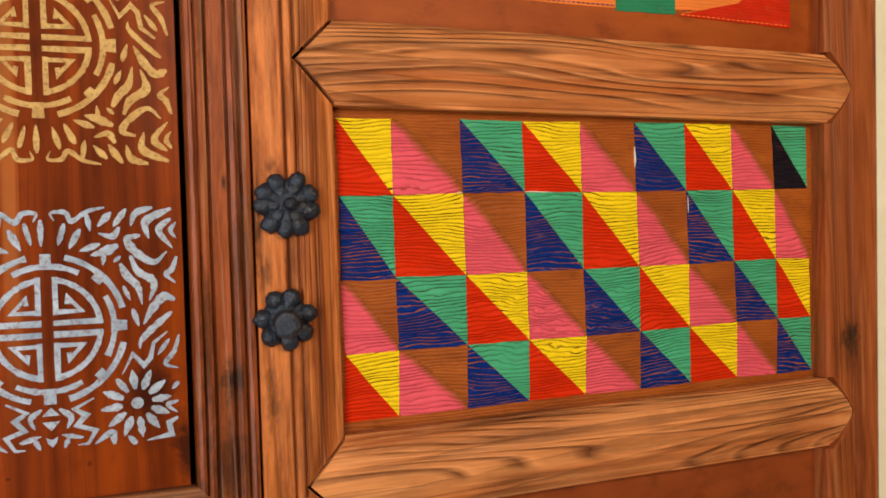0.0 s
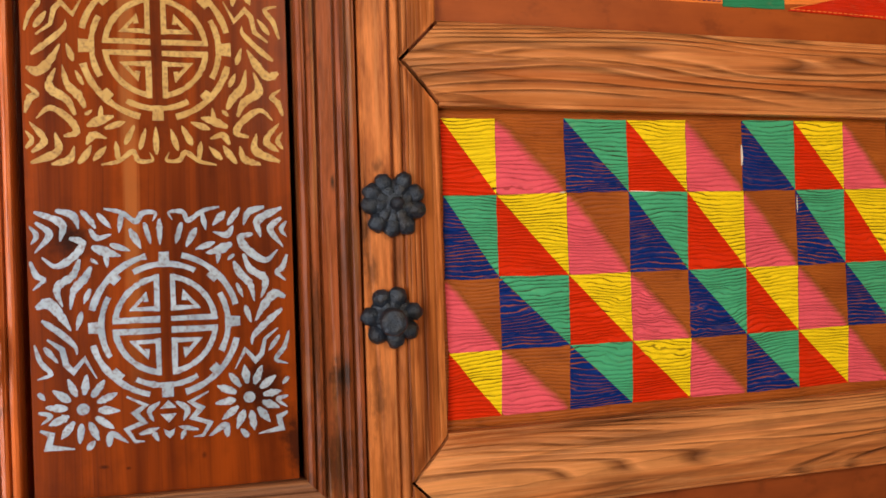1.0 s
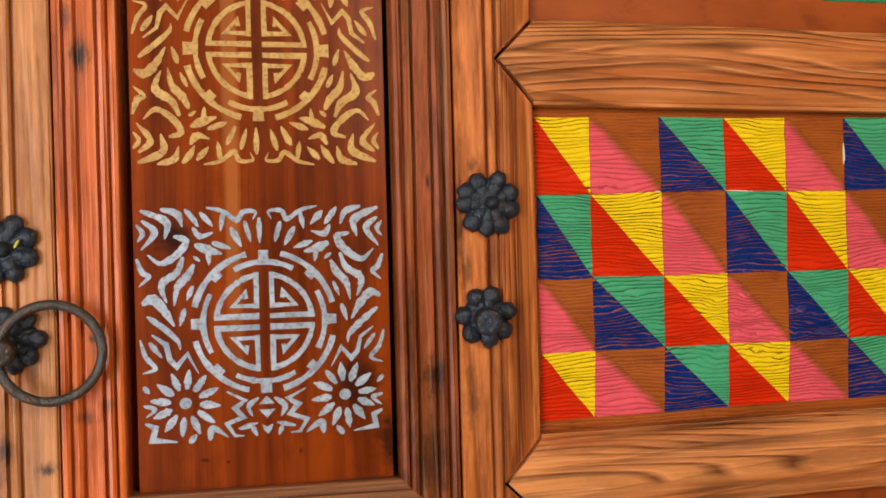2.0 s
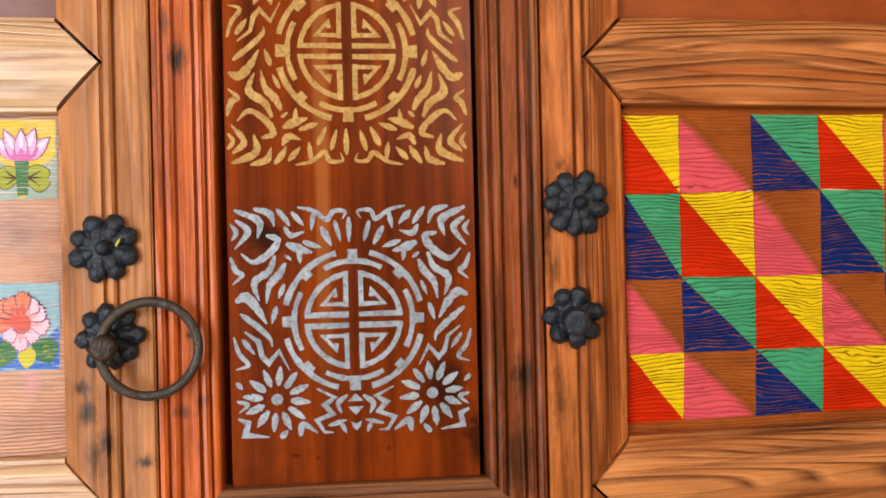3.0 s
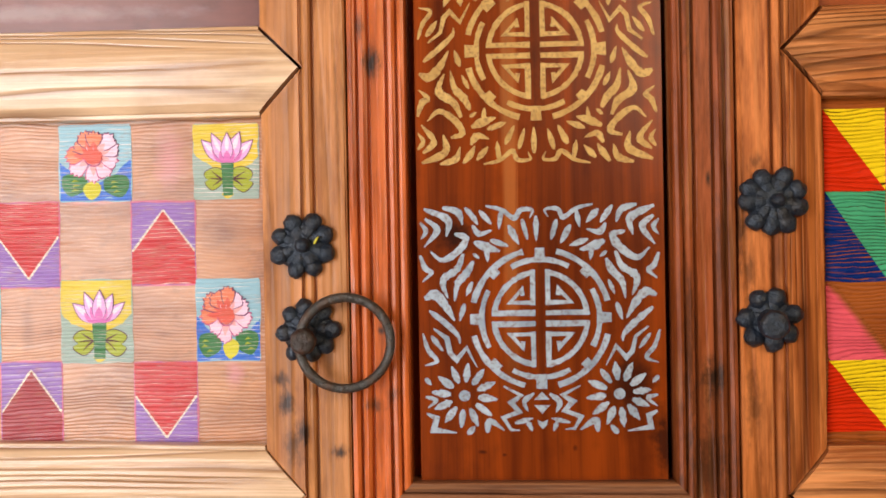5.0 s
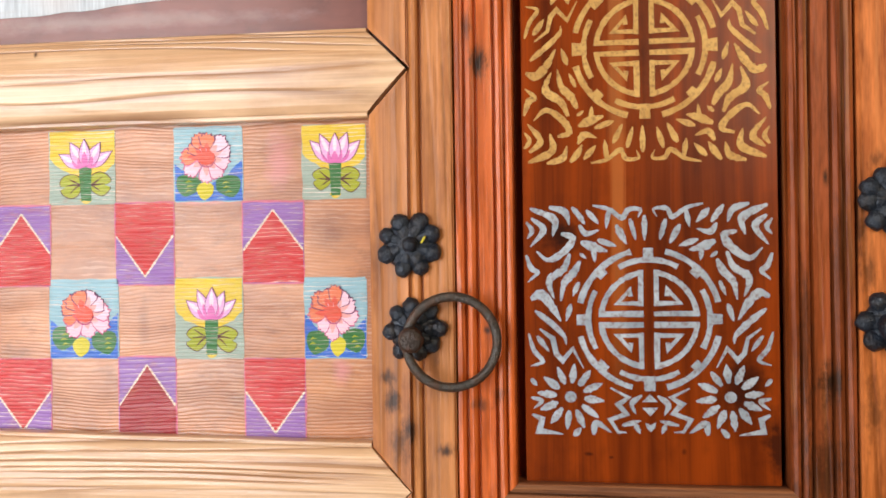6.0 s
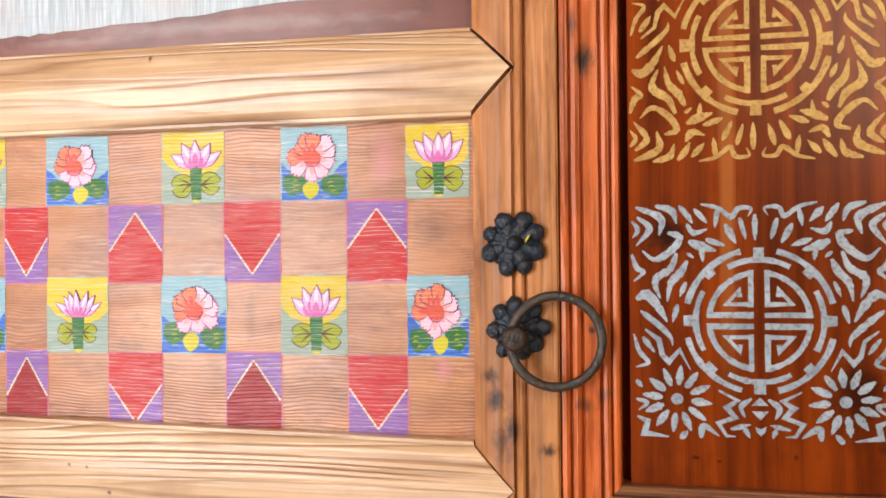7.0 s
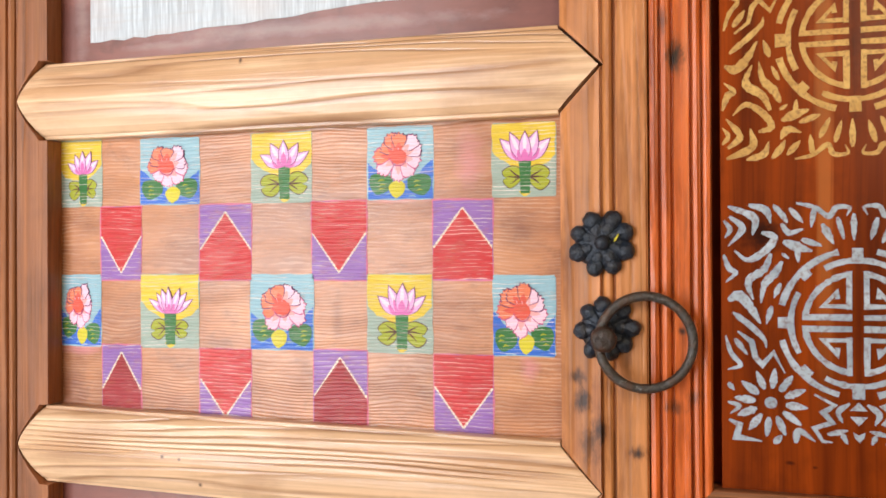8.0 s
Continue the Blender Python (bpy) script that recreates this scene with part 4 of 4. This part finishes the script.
def peony_square(name, x0, x1, z0, z1, size):
    """A pale blue square with a coral and blush water lily over blue water and green leaves."""
    w, h = x1 - x0, z1 - z0
    q = lambda u, v: (x0 + u * w, z1 - v * h)
    bm = bmesh.new()
    L = lambda k: PANEL - 0.0005 - 0.00005 * k
    plate(bm, wobble([q(0.02, 0), q(0.98, 0), q(1, 0.03), q(1, 0.98), q(0.97, 1), q(0.03, 1), q(0, 0.97), q(0, 0.02)], 0.0008, rng), L(0), PANEL + 0.001, 0)
    shore = rng.uniform(-0.05, 0.05)
    plate(bm, wobble([q(0.01, 0.99), q(0.01, 0.48 + shore), q(0.10, 0.55 + shore), q(0.25, 0.68), q(0.5, 0.78), q(0.75, 0.68), q(0.9, 0.53 - shore), q(0.99, 0.46 - shore), q(0.99, 0.99)], 0.0008, rng, 3), L(1), PANEL, 1)
    for i in range(7):
        u, v = rng.uniform(0.05, 0.8), rng.uniform(0.86, 0.98)
        ribbon(bm, smooth_path([q(u, v), q(u + 0.07, v - 0.012), q(u + rng.uniform(0.10, 0.2), v + 0.008)], 3), 0.0012, L(2), PANEL, 0, leaf_taper)
    for cx, s in ((0.19, 1), (0.81, -1)):
        dv = rng.uniform(-0.06, 0.03)
        plate(bm, loop([q(cx + s * 0.20, 0.72 + dv), q(cx + s * 0.04, 0.65 + dv), q(cx - s * 0.13, 0.68 + dv), q(cx - s * 0.15, 0.82 + dv), q(cx - s * 0.05, 0.94 + dv), q(cx + s * 0.09, 0.91 + dv), q(cx + s * 0.19, 0.84 + dv)]), L(3), PANEL, 2)
        for i in range(3):
            u, v = cx + rng.uniform(-0.07, 0.04), 0.74 + dv + 0.06 * i
            ribbon(bm, [q(u - 0.04, v + 0.02), q(u, v), q(u + 0.06, v + 0.01)], 0.0020, L(4), PANEL, 9, leaf_taper)
    bx, bv = 0.50 + rng.uniform(-0.06, 0.08), rng.uniform(-0.03, 0.0)
    plate(bm, loop([q(bx, 0.99 + bv), q(bx - 0.09, 0.93 + bv), q(bx - 0.12, 0.82 + bv), q(bx, 0.74 + bv), q(bx + 0.12, 0.80 + bv), q(bx + 0.10, 0.92 + bv)]), L(5), PANEL, 3)
    cx, cz = 0.49 + rng.uniform(-0.04, 0.03), 0.42 + rng.uniform(-0.02, 0.03)
    order = (270, 226, 314, 186, 354, 150, 24, 58, 122, 90)
    tilted = rng.uniform(-14, 14)
    for n, deg in enumerate(order):
        a = radians(deg + tilted + rng.uniform(-6, 6))
        long = 0.385 * size * rng.uniform(0.84, 1.10)
        tip = Vector((cx + long * math.cos(a) * 1.05, cz - long * math.sin(a) * 0.90))
        base = Vector((cx + 0.05 * math.cos(a), cz - 0.05 * math.sin(a)))
        coral = 75 < deg < 200
        d = tip - base
        side = Vector((-d.y, d.x)).normalized()
        frill = [(0.42, 0.085), (0.70, 0.115), (0.88, 0.105), (0.90, 0.065), (1.0, 0.050), (0.955, 0.015), (1.06, -0.005), (0.95, -0.03), (0.98, -0.065), (0.86, -0.075), (0.84, -0.112), (0.66, -0.110), (0.42, -0.08)]
        frill = [(f * rng.uniform(0.96, 1.04), k * size * rng.uniform(0.92, 1.1)) for f, k in frill]
        for grow, slot, lift in ((0.016, 10 if 20 < deg < 160 else 6, 0), (0.0, 4 if coral else 5, 1)):
            pts = [base] + [base + d * (f + grow * 1.3) + side * (k + math.copysign(grow, k)) for f, k in frill]
            plate(bm, [q(*p) for p in pts], L(6 + 3 * n + lift), PANEL, slot)
        plate(bm, petal_outline(q(*base), q(*(base + d * rng.uniform(0.5, 0.75))), 0.10 * w), L(8 + 3 * n), PANEL, 7 if coral else 8)
    plate(bm, wobble([q(u, v) for u, v in oval(cx - 0.01, cz + 0.01, 0.150 * size, 0.115 * size, 12)], 0.0008, rng, 2), L(38), PANEL, 7)
    for k in (-1, 0, 1):
        ribbon(bm, [q(cx + k * 0.09, cz - 0.11), q(cx + k * 0.075, cz - 0.07)], 0.0018, L(39), PANEL, 5, leaf_taper)
    ribbon(bm, smooth_path([q(cx - 0.14, cz + 0.03), q(cx - 0.07, cz + 0.12), q(cx + 0.05, cz + 0.13), q(cx + 0.13, cz + 0.04)], 4), 0.0011, L(40), PANEL, 6, leaf_taper)
    return painted_pieces(name, bm, [P_TILE_B, P_WATER, P_STEM, P_BUD, P_CORAL, P_BLUSH, P_MAGENTA, P_HEART, P_TINT, P_LEAF, P_OUTLINE], ["ripple", "water", "leaf", "bud", "coral_petal", "blush_petal", "outline", "flower_heart", "petal_tint", "leaf_light", "dark_outline"], door_left, "painted coral water lily on a pale blue square")


def house_square(name, x0, x1, z0, z1, up, red):
    """A violet square with a red pointed shape edged by dashed white lines."""
    w, h = x1 - x0, z1 - z0
    q = (lambda u, v: (x0 + u * w, z1 - v * h)) if up else (lambda u, v: (x0 + u * w, z0 + v * h))
    bm = bmesh.new()
    L = lambda k: PANEL - 0.0005 - 0.00006 * k
    plate(bm, wobble([q(-0.02, -0.02), q(1.02, -0.02), q(1.02, 1.015), q(-0.02, 1.015)], 0.0009, rng), L(-3), PANEL + 0.001, 3)
    plate(bm, wobble([q(0, 0), q(1, 0), q(1, 1), q(0, 1)], 0.0007, rng), L(0), PANEL + 0.001, 0)
    plate(bm, wobble([q(0.5, 0.10), q(1.0, 0.60), q(1.005, 1.0), q(-0.005, 1.0), q(0.0, 0.60)], 0.0004, rng, 3), L(1), PANEL, 1)
    for end in (0.0, 1.0):
        n = 13
        for i in range(n):
            t0, t1 = i / n, (i + 0.86) / n
            a = q(0.5 + (end - 0.5) * t0, 0.09 + 0.51 * t0)
            b = q(0.5 + (end - 0.5) * t1, 0.09 + 0.51 * t1)
            ribbon(bm, [a, b], 0.0019 + rng.uniform(-0.0004, 0.0004), L(2), PANEL, 2)
    return painted_pieces(name, bm, [P_PURPLE, red, P_WHITE, P_HALO], ["violet_ground", "red_shape", "dash", "edge"], door_left, "painted red pointed shape on violet")


for c in range(9):
    x1, x0 = COLS_L[c], COLS_L[c + 1]
    for r in range(4):
        if (c + r) % 2:
            continue
        z1, z0 = ROWS_L[r], ROWS_L[r + 1]
        j = [rng.uniform(-0.0012, 0.0012) for _ in range(4)]
        span = (x0 + j[0], x1 + j[1], z0 + j[2], z1 + j[3])
        if c % 2 == 0:
            if (c // 2 + r // 2) % 2 == 0:
                lotus_square("lotus_square", *span, 0.98 - 0.022 * c - (0.05 if r else 0.0))
            else:
                peony_square("water_lily_square", *span, 0.93 - 0.010 * c)
        else:
            up = ((c - 1) // 2 + (r - 1) // 2) % 2 == 0
            house_square("house_square", span[0], span[1], span[2] - (0.0055 if r == 1 else 0.0), span[3], up, P_WINE if (up and r == 3) else P_ROOF)

# ---- patches on the upper panels ----
bm = bmesh.new()
plate(bm, wobble([(-0.829, 1.437), (-0.74, 1.441), (-0.652, 1.446), (-0.55, 1.452), (-0.42, 1.460), (-0.33, 1.466), (-0.33, 1.88), (-0.829, 1.88)], 0.0015, rng, 6), PANEL - 0.0007, PANEL + 0.001)
part("white_patch", bm, P_CLOTH, upper_left, "brushed greyish white patch of paint")
for name, mat, poly, y in (("orange_patch", P_ORANGE, [(0.40, 1.4665), (0.49, 1.462), (0.628, 1.4605), (0.885, 1.470), (0.885, 1.62), (0.40, 1.62)], 0.0006),
                           ("green_patch", P_DEEP_GREEN, [(0.629, 1.4575), (0.713, 1.4575), (0.713, 1.55), (0.629, 1.55)], 0.0012),
                           ("red_patch", P_DEEP_RED, [(0.717, 1.4565), (0.80, 1.4535), (0.890, 1.4505), (0.890, 1.56), (0.81, 1.478)], 0.0014)):
    bm = bmesh.new()
    plate(bm, wobble(poly, 0.0006, rng), PANEL - y, PANEL + 0.001)
    part(name, bm, mat, upper_right)
for name, a, b in (("stitching", (0.485, 1.4645), (0.628, 1.4630)), ("stitching", (0.722, 1.4580), (0.888, 1.4530)), ("stitching", (0.722, 1.4590), (0.80, 1.4760))):
    bm = bmesh.new()
    for i in range(22):
        p = [(a[0] + (b[0] - a[0]) * (i + k) / 22, a[1] + (b[1] - a[1]) * (i + k) / 22) for k in (0.0, 0.6)]
        ribbon(bm, p, 0.0011, PANEL - 0.002, PANEL, 0)
    part(name, bm, P_ORANGE if b[0] > 0.7 else P_OUTLINE, upper_right)


# ---- stencils of the middle door ----
UNIT = 0.000211                    # one stencil unit in metres


class Stencil:
    """Strokes on a sheet whose medallion centre is (586, 571), y downwards; laid on the board at cz, upright or turned over."""

    def __init__(self, cx, cz, flip, material, seed):
        self.cx, self.cz, self.flip, self.mat, self.rng, self.count = cx, cz, -1 if flip else 1, material, random.Random(seed), 0

    def at(self, p, mirror):
        return Vector((self.cx + mirror * (p[0] - 586) * UNIT, self.cz + self.flip * (571 - p[1]) * UNIT))

    def stroke(self, points, width, name="leaf_stroke", both=True, taper=leaf_taper, curve=True, proud=0.0005):
        for mirror in (1, -1) if both else (1,):
            bm = bmesh.new()
            j = Vector((self.rng.uniform(-3, 3), self.rng.uniform(-3, 3))) if both else Vector((0, 0))
            pts = [self.at(Vector(p) + j * 0.8 + Vector((self.rng.uniform(-2, 2), self.rng.uniform(-2, 2))) * (taper is leaf_taper), mirror) for p in points]
            self.count = (self.count + 1) % 9
            ribbon(bm, smooth_path(pts) if curve else pts, width * (0.84 if taper else 0.96) * UNIT * self.rng.uniform(0.92, 1.08), -proud - 0.00006 * self.count, 0.001, 0, taper)
            part(name, bm, self.mat, mid_panel)

    def ring(self, r, a0, a1, width, name="ring_arc"):
        bm = bmesh.new()
        n = max(6, int(abs(a1 - a0) / 4))
        pts = [self.at((586 + r * math.cos(radians(a)), 571 - r * math.sin(radians(a))), 1) for a in (a0 + (a1 - a0) * i / n for i in range(n + 1))]
        ribbon(bm, pts, width * UNIT, -0.0006, 0.001)
        part(name, bm, self.mat, mid_panel)

    def tab(self, a, r0, r1, half):
        c, s = math.cos(radians(a)), math.sin(radians(a))
        self.stroke([(586 + r0 * c, 571 - r0 * s), (586 + r1 * c, 571 - r1 * s)], 2 * half, "tab", False, None, False, 0.0009)

    def medallion(self):
        arc = [(586 - 218 * math.cos(radians(a)), 571 - 218 * math.sin(radians(a))) for a in range(4, 83, 4)]
        runs = ([(562, 546), (470, 545), (358, 546)], arc, [(551, 342), (551, 420), (550, 510)], [(562, 497), (444, 496), (500, 434), (503, 464)])
        for up in (1, -1):
            y = lambda p: (p[0], 571 - up * (571 - p[1]))
            for mirror in (1, -1):
                bm = bmesh.new()
                for k, run in enumerate(runs):
                    ribbon(bm, [self.at(y(p), mirror) for p in run], (25, 25, 24, 22)[k] * UNIT, -0.0006 - 0.0001 * k, 0.001)
                part("quarter_scroll", bm, self.mat, mid_panel)
        for a in (0, 90, 180, 270):
            self.ring(276, a - 29, a + 29, 25)
            self.tab(a, 262, 330, 27)
        for a in (45, 135, 225, 315):
            self.ring(322, a - 31, a + 31, 27)
            self.tab(a, 284, 326, 26)

    def flower(self, x, y):
        for mirror in (1, -1):
            for i in range(12):
                a = 2 * math.pi * i / 12 + 0.12
                bm = bmesh.new()
                r0, r1 = 64, 152 + self.rng.uniform(-8, 8)
                pts = [self.at((x + r * math.cos(a), y + r * math.sin(a)), mirror) for r in (r0, (2 * r0 + r1) / 3, (r0 + 2 * r1) / 3, r1)]
                ribbon(bm, smooth_path(pts, 4), 34 * UNIT, -0.0006, 0.001, 0, leaf_taper)
                part("daisy_petal", bm, self.mat, mid_panel)
            bm = bmesh.new()
            plate(bm, [tuple(self.at(p, mirror)) for p in oval(x, y, 27, 26, 16)], -0.0006, 0.001)
            part("daisy_heart", bm, self.mat, mid_panel)

    def build(self):
        self.medallion()
        s = self.stroke
        s([(28, 112), (52, 152), (28, 190)], 26)
        s([(52, 96), (106, 150), (46, 230)], 36)
        s([(48, 50), (158, 104), (150, 184)], 40)
        s([(132, 44), (205, 68), (228, 126)], 38)
        s([(244, 48), (278, 92), (300, 128)], 34)
        s([(276, 132), (306, 174), (364, 158)], 34)
        s([(308, 62), (364, 124)], 34)
        s([(338, 40), (412, 58), (472, 100), (500, 60), (556, 62), (545, 98)], 28)
        s([(412, 60), (400, 148)], 30)
        s([(440, 132), (486, 220)], 36)
        s([(506, 108), (532, 204)], 30)
        s([(573, 90), (573, 210)], 32, both=False)
        s([(186, 168), (240, 188), (208, 245), (132, 292), (74, 248)], 40)
        s([(282, 212), (340, 238), (400, 256)], 44)
        s([(340, 238), (346, 302)], 26)
        s([(356, 203), (442, 234)], 34)
        s([(274, 262), (306, 288)], 22)
        s([(28, 270), (50, 330), (78, 354), (36, 394)], 32)
        s([(232, 262), (200, 330), (140, 372), (134, 412), (156, 468)], 44)
        s([(278, 296), (250, 350), (205, 402), (188, 482)], 44)
        s([(270, 396), (240, 460)], 26)
        s([(44, 470), (92, 452), (140, 504), (182, 574)], 50)
        s([(230, 500), (206, 578)], 30)
        s([(62, 526), (92, 548), (150, 598), (198, 650), (204, 684)], 34)
        s([(86, 614), (146, 660), (161, 728), (190, 760), (239, 706), (285, 796)], 28, curve=False)
        s([(75, 646), (128, 718)], 30)
        s([(33, 632), (58, 709), (98, 762), (42, 784)], 26)
        self.flower(224, 929)
        s([(48, 1010), (90, 1032), (77, 1088), (188, 1102)], 36, curve=False)
        s([(236, 1112), (270, 1072)], 34)
        s([(326, 1104), (340, 1052), (408, 1094)], 36)
        s([(42, 844), (70, 878)], 26)
        s([(43, 932), (92, 948), (50, 985)], 26)
        s([(408, 888), (490, 929), (441, 963), (480, 1007), (405, 1034), (439, 1090), (482, 1092)], 26, curve=False)
        s([(549, 922), (503, 963), (520, 1010)], 32)
        s([(457, 1062), (545, 1040)], 26)
        s([(514, 1048), (538, 1098)], 24)
        for poly in ([(586, 915), (622, 952), (550, 952)], [(550, 978), (622, 978), (586, 1018)], [(562, 1046), (586, 1058), (612, 1046), (606, 1072), (588, 1090), (570, 1072)]):
            bm = bmesh.new()
            plate(bm, [tuple(self.at(p, 1)) for p in poly], -0.0006, 0.001)
            part("stencil_lozenge", bm, self.mat, mid_panel)


Stencil(-0.002, 1.1215, False, M_SILVER, 1).build()
Stencil(-0.003, 1.3865, True, M_GOLD, 2).build()


# ---- ironwork ----
def lump(bm, centre, radii, seed, rough=0.12, detail=3, turn=0.0):
    made = bmesh.ops.create_icosphere(bm, subdivisions=detail, radius=1.0)
    c, s = math.cos(turn), math.sin(turn)
    for v in made["verts"]:
        k = 1 + rough * noise.noise(v.co * 1.8 + Vector((seed, seed * 2.3, 0)))
        x, y, z = v.co.x * radii[0] * k, v.co.y * radii[1] * k, v.co.z * radii[2] * k
        v.co = Vector((centre[0] + x * c - z * s, centre[1] + y, centre[2] + x * s + z * c))


def rosette(parent, x, z, petals, radius, turn, boss, label, uneven_by=0.10, plump=1.0):
    """A forged iron rosette: a dished heart, rounded lobes on short necks with gaps between, and a domed boss."""
    bm = bmesh.new()
    lump(bm, (x, FACE - 0.001, z), (radius * 0.80, 0.0090, radius * 0.80), x * 9, 0.06)
    base = part("rosette", bm, M_IRON, parent, label, True)
    uneven = random.Random(label + str(x))
    for i in range(petals):
        a = turn + 2 * math.pi * i / petals + uneven.uniform(-uneven_by, uneven_by)
        r = radius * uneven.uniform(0.70, 0.78)
        k = radius * (8 / petals) ** 0.6 * plump
        at = lambda f, lift: (x + r * f * math.cos(a), FACE - lift, z + r * f * math.sin(a))
        bm = bmesh.new()
        lump(bm, at(1.0, 0.0040), (k * uneven.uniform(0.26, 0.30), uneven.uniform(0.0068, 0.0085), k * uneven.uniform(0.25, 0.29)), i * 3.7 + x * 31, 0.16, 3, a)
        lump(bm, at(0.60, 0.0048), (radius * 0.34, 0.0056, k * uneven.uniform(0.18, 0.24)), i * 5.1 + z * 17, 0.10, 3, a)
        part("lobe", bm, M_IRON, base, "", True)
    bm = bmesh.new()
    lump(bm, (x + radius * 0.05, FACE - 0.0120, z), (radius * boss, 0.0105, radius * boss), z * 7, 0.10)
    part("boss", bm, M_IRON, base, "", True)
    return base


def bolt_end(bm, length, r0, r1, sides, seed):
    """A forged pin along -y with a bevelled, slightly faceted end."""
    stations = ((0.0, r0), (0.72 * length, r1), (0.90 * length, r1 * 0.98), (0.97 * length, r1 * 0.86), (length, r1 * 0.60))
    rows = []
    for d, r in stations:
        row = []
        for k in range(sides * 3):
            a = 2 * math.pi * k / (sides * 3)
            facet = 1.0 - 0.085 * (1 - abs(math.cos(a * sides / 2)))
            row.append(bm.verts.new((r * facet * math.cos(a) * (1 + 0.05 * noise.noise((a, d * 90, seed))), -d, r * facet * math.sin(a))))
        rows.append(row)
    for p, s in zip(rows, rows[1:]):
        for i in range(len(p)):
            j = (i + 1) % len(p)
            bm.faces.new((p[i], p[j], s[j], s[i]))
    bm.faces.new(rows[-1]), bm.faces.new(rows[0])


top_rosette = rosette(door_left, -0.2335, 1.1975, 8, 0.0325, 0.42, 0.235, "dark iron rosette with eight lobes")
ring_plate = rosette(door_left, -0.2295, 1.1150, 8, 0.0315, 0.1, 0.25, "dark iron rosette that holds the ring")
rosette(door_right, 0.2210, 1.2325, 9, 0.0325, 0.5, 0.22, "dark iron rosette with nine crowded lobes", 0.16, 1.16)
knob_plate = rosette(door_right, 0.2155, 1.1185, 7, 0.0300, 0.30, 0.25, "dark iron rosette with a blunt knob", 0.14, 1.12)

bm = bmesh.new()
bolt_end(bm, 0.034, 0.0120, 0.0142, 6, 3.0)
bmesh.ops.transform(bm, matrix=pose(0.2150, FACE - 0.002, 1.1172, 4, 12, -6), verts=bm.verts)
part("knob", bm, M_IRON, knob_plate, "blunt faceted iron knob")
bm = bmesh.new()
bolt_end(bm, 0.040, 0.0100, 0.0128, 5, 8.0)
bmesh.ops.transform(bm, matrix=pose(-0.2330, FACE, 1.1090, 4, -8, 6), verts=bm.verts)
part("eye_bolt", bm, M_BOLT, ring_plate, "worn round bolt end", True)

bm = bmesh.new()
R, T, N, K = 0.0435, 0.0046, 72, 14
rows = []
for i in range(N):
    a = 2 * math.pi * i / N
    t = T * (1 + 0.10 * noise.noise((math.cos(a) * 2, math.sin(a) * 2, 5.0)))
    rows.append([bm.verts.new(((R + t * math.cos(b)) * math.cos(a), t * 0.9 * math.sin(b), (R + t * math.cos(b)) * math.sin(a))) for b in (2 * math.pi * k / K for k in range(K))])
for i in range(N):
    for k in range(K):
        bm.faces.new((rows[i][k], rows[(i + 1) % N][k], rows[(i + 1) % N][(k + 1) % K], rows[i][(k + 1) % K]))
pull = part("pull_ring", bm, M_RING, door_left, "worn round iron pull ring", True)
pull.matrix_world = pose(-0.1915, FACE - 0.019, 1.1035, 0, 0, 8)

# The yellow highlight of the right-hand lobe, laid on as a coloured sliver.
bm = bmesh.new()
ribbon(bm, smooth_path([(-0.2205, 1.1985), (-0.2185, 1.2020), (-0.2160, 1.2060)]), 0.0019, FACE - 0.0155, FACE - 0.006, 0, leaf_taper)
part("paint_glint_speck", bm, P_BUD, top_rosette, "yellow glint painted on the iron lobe")
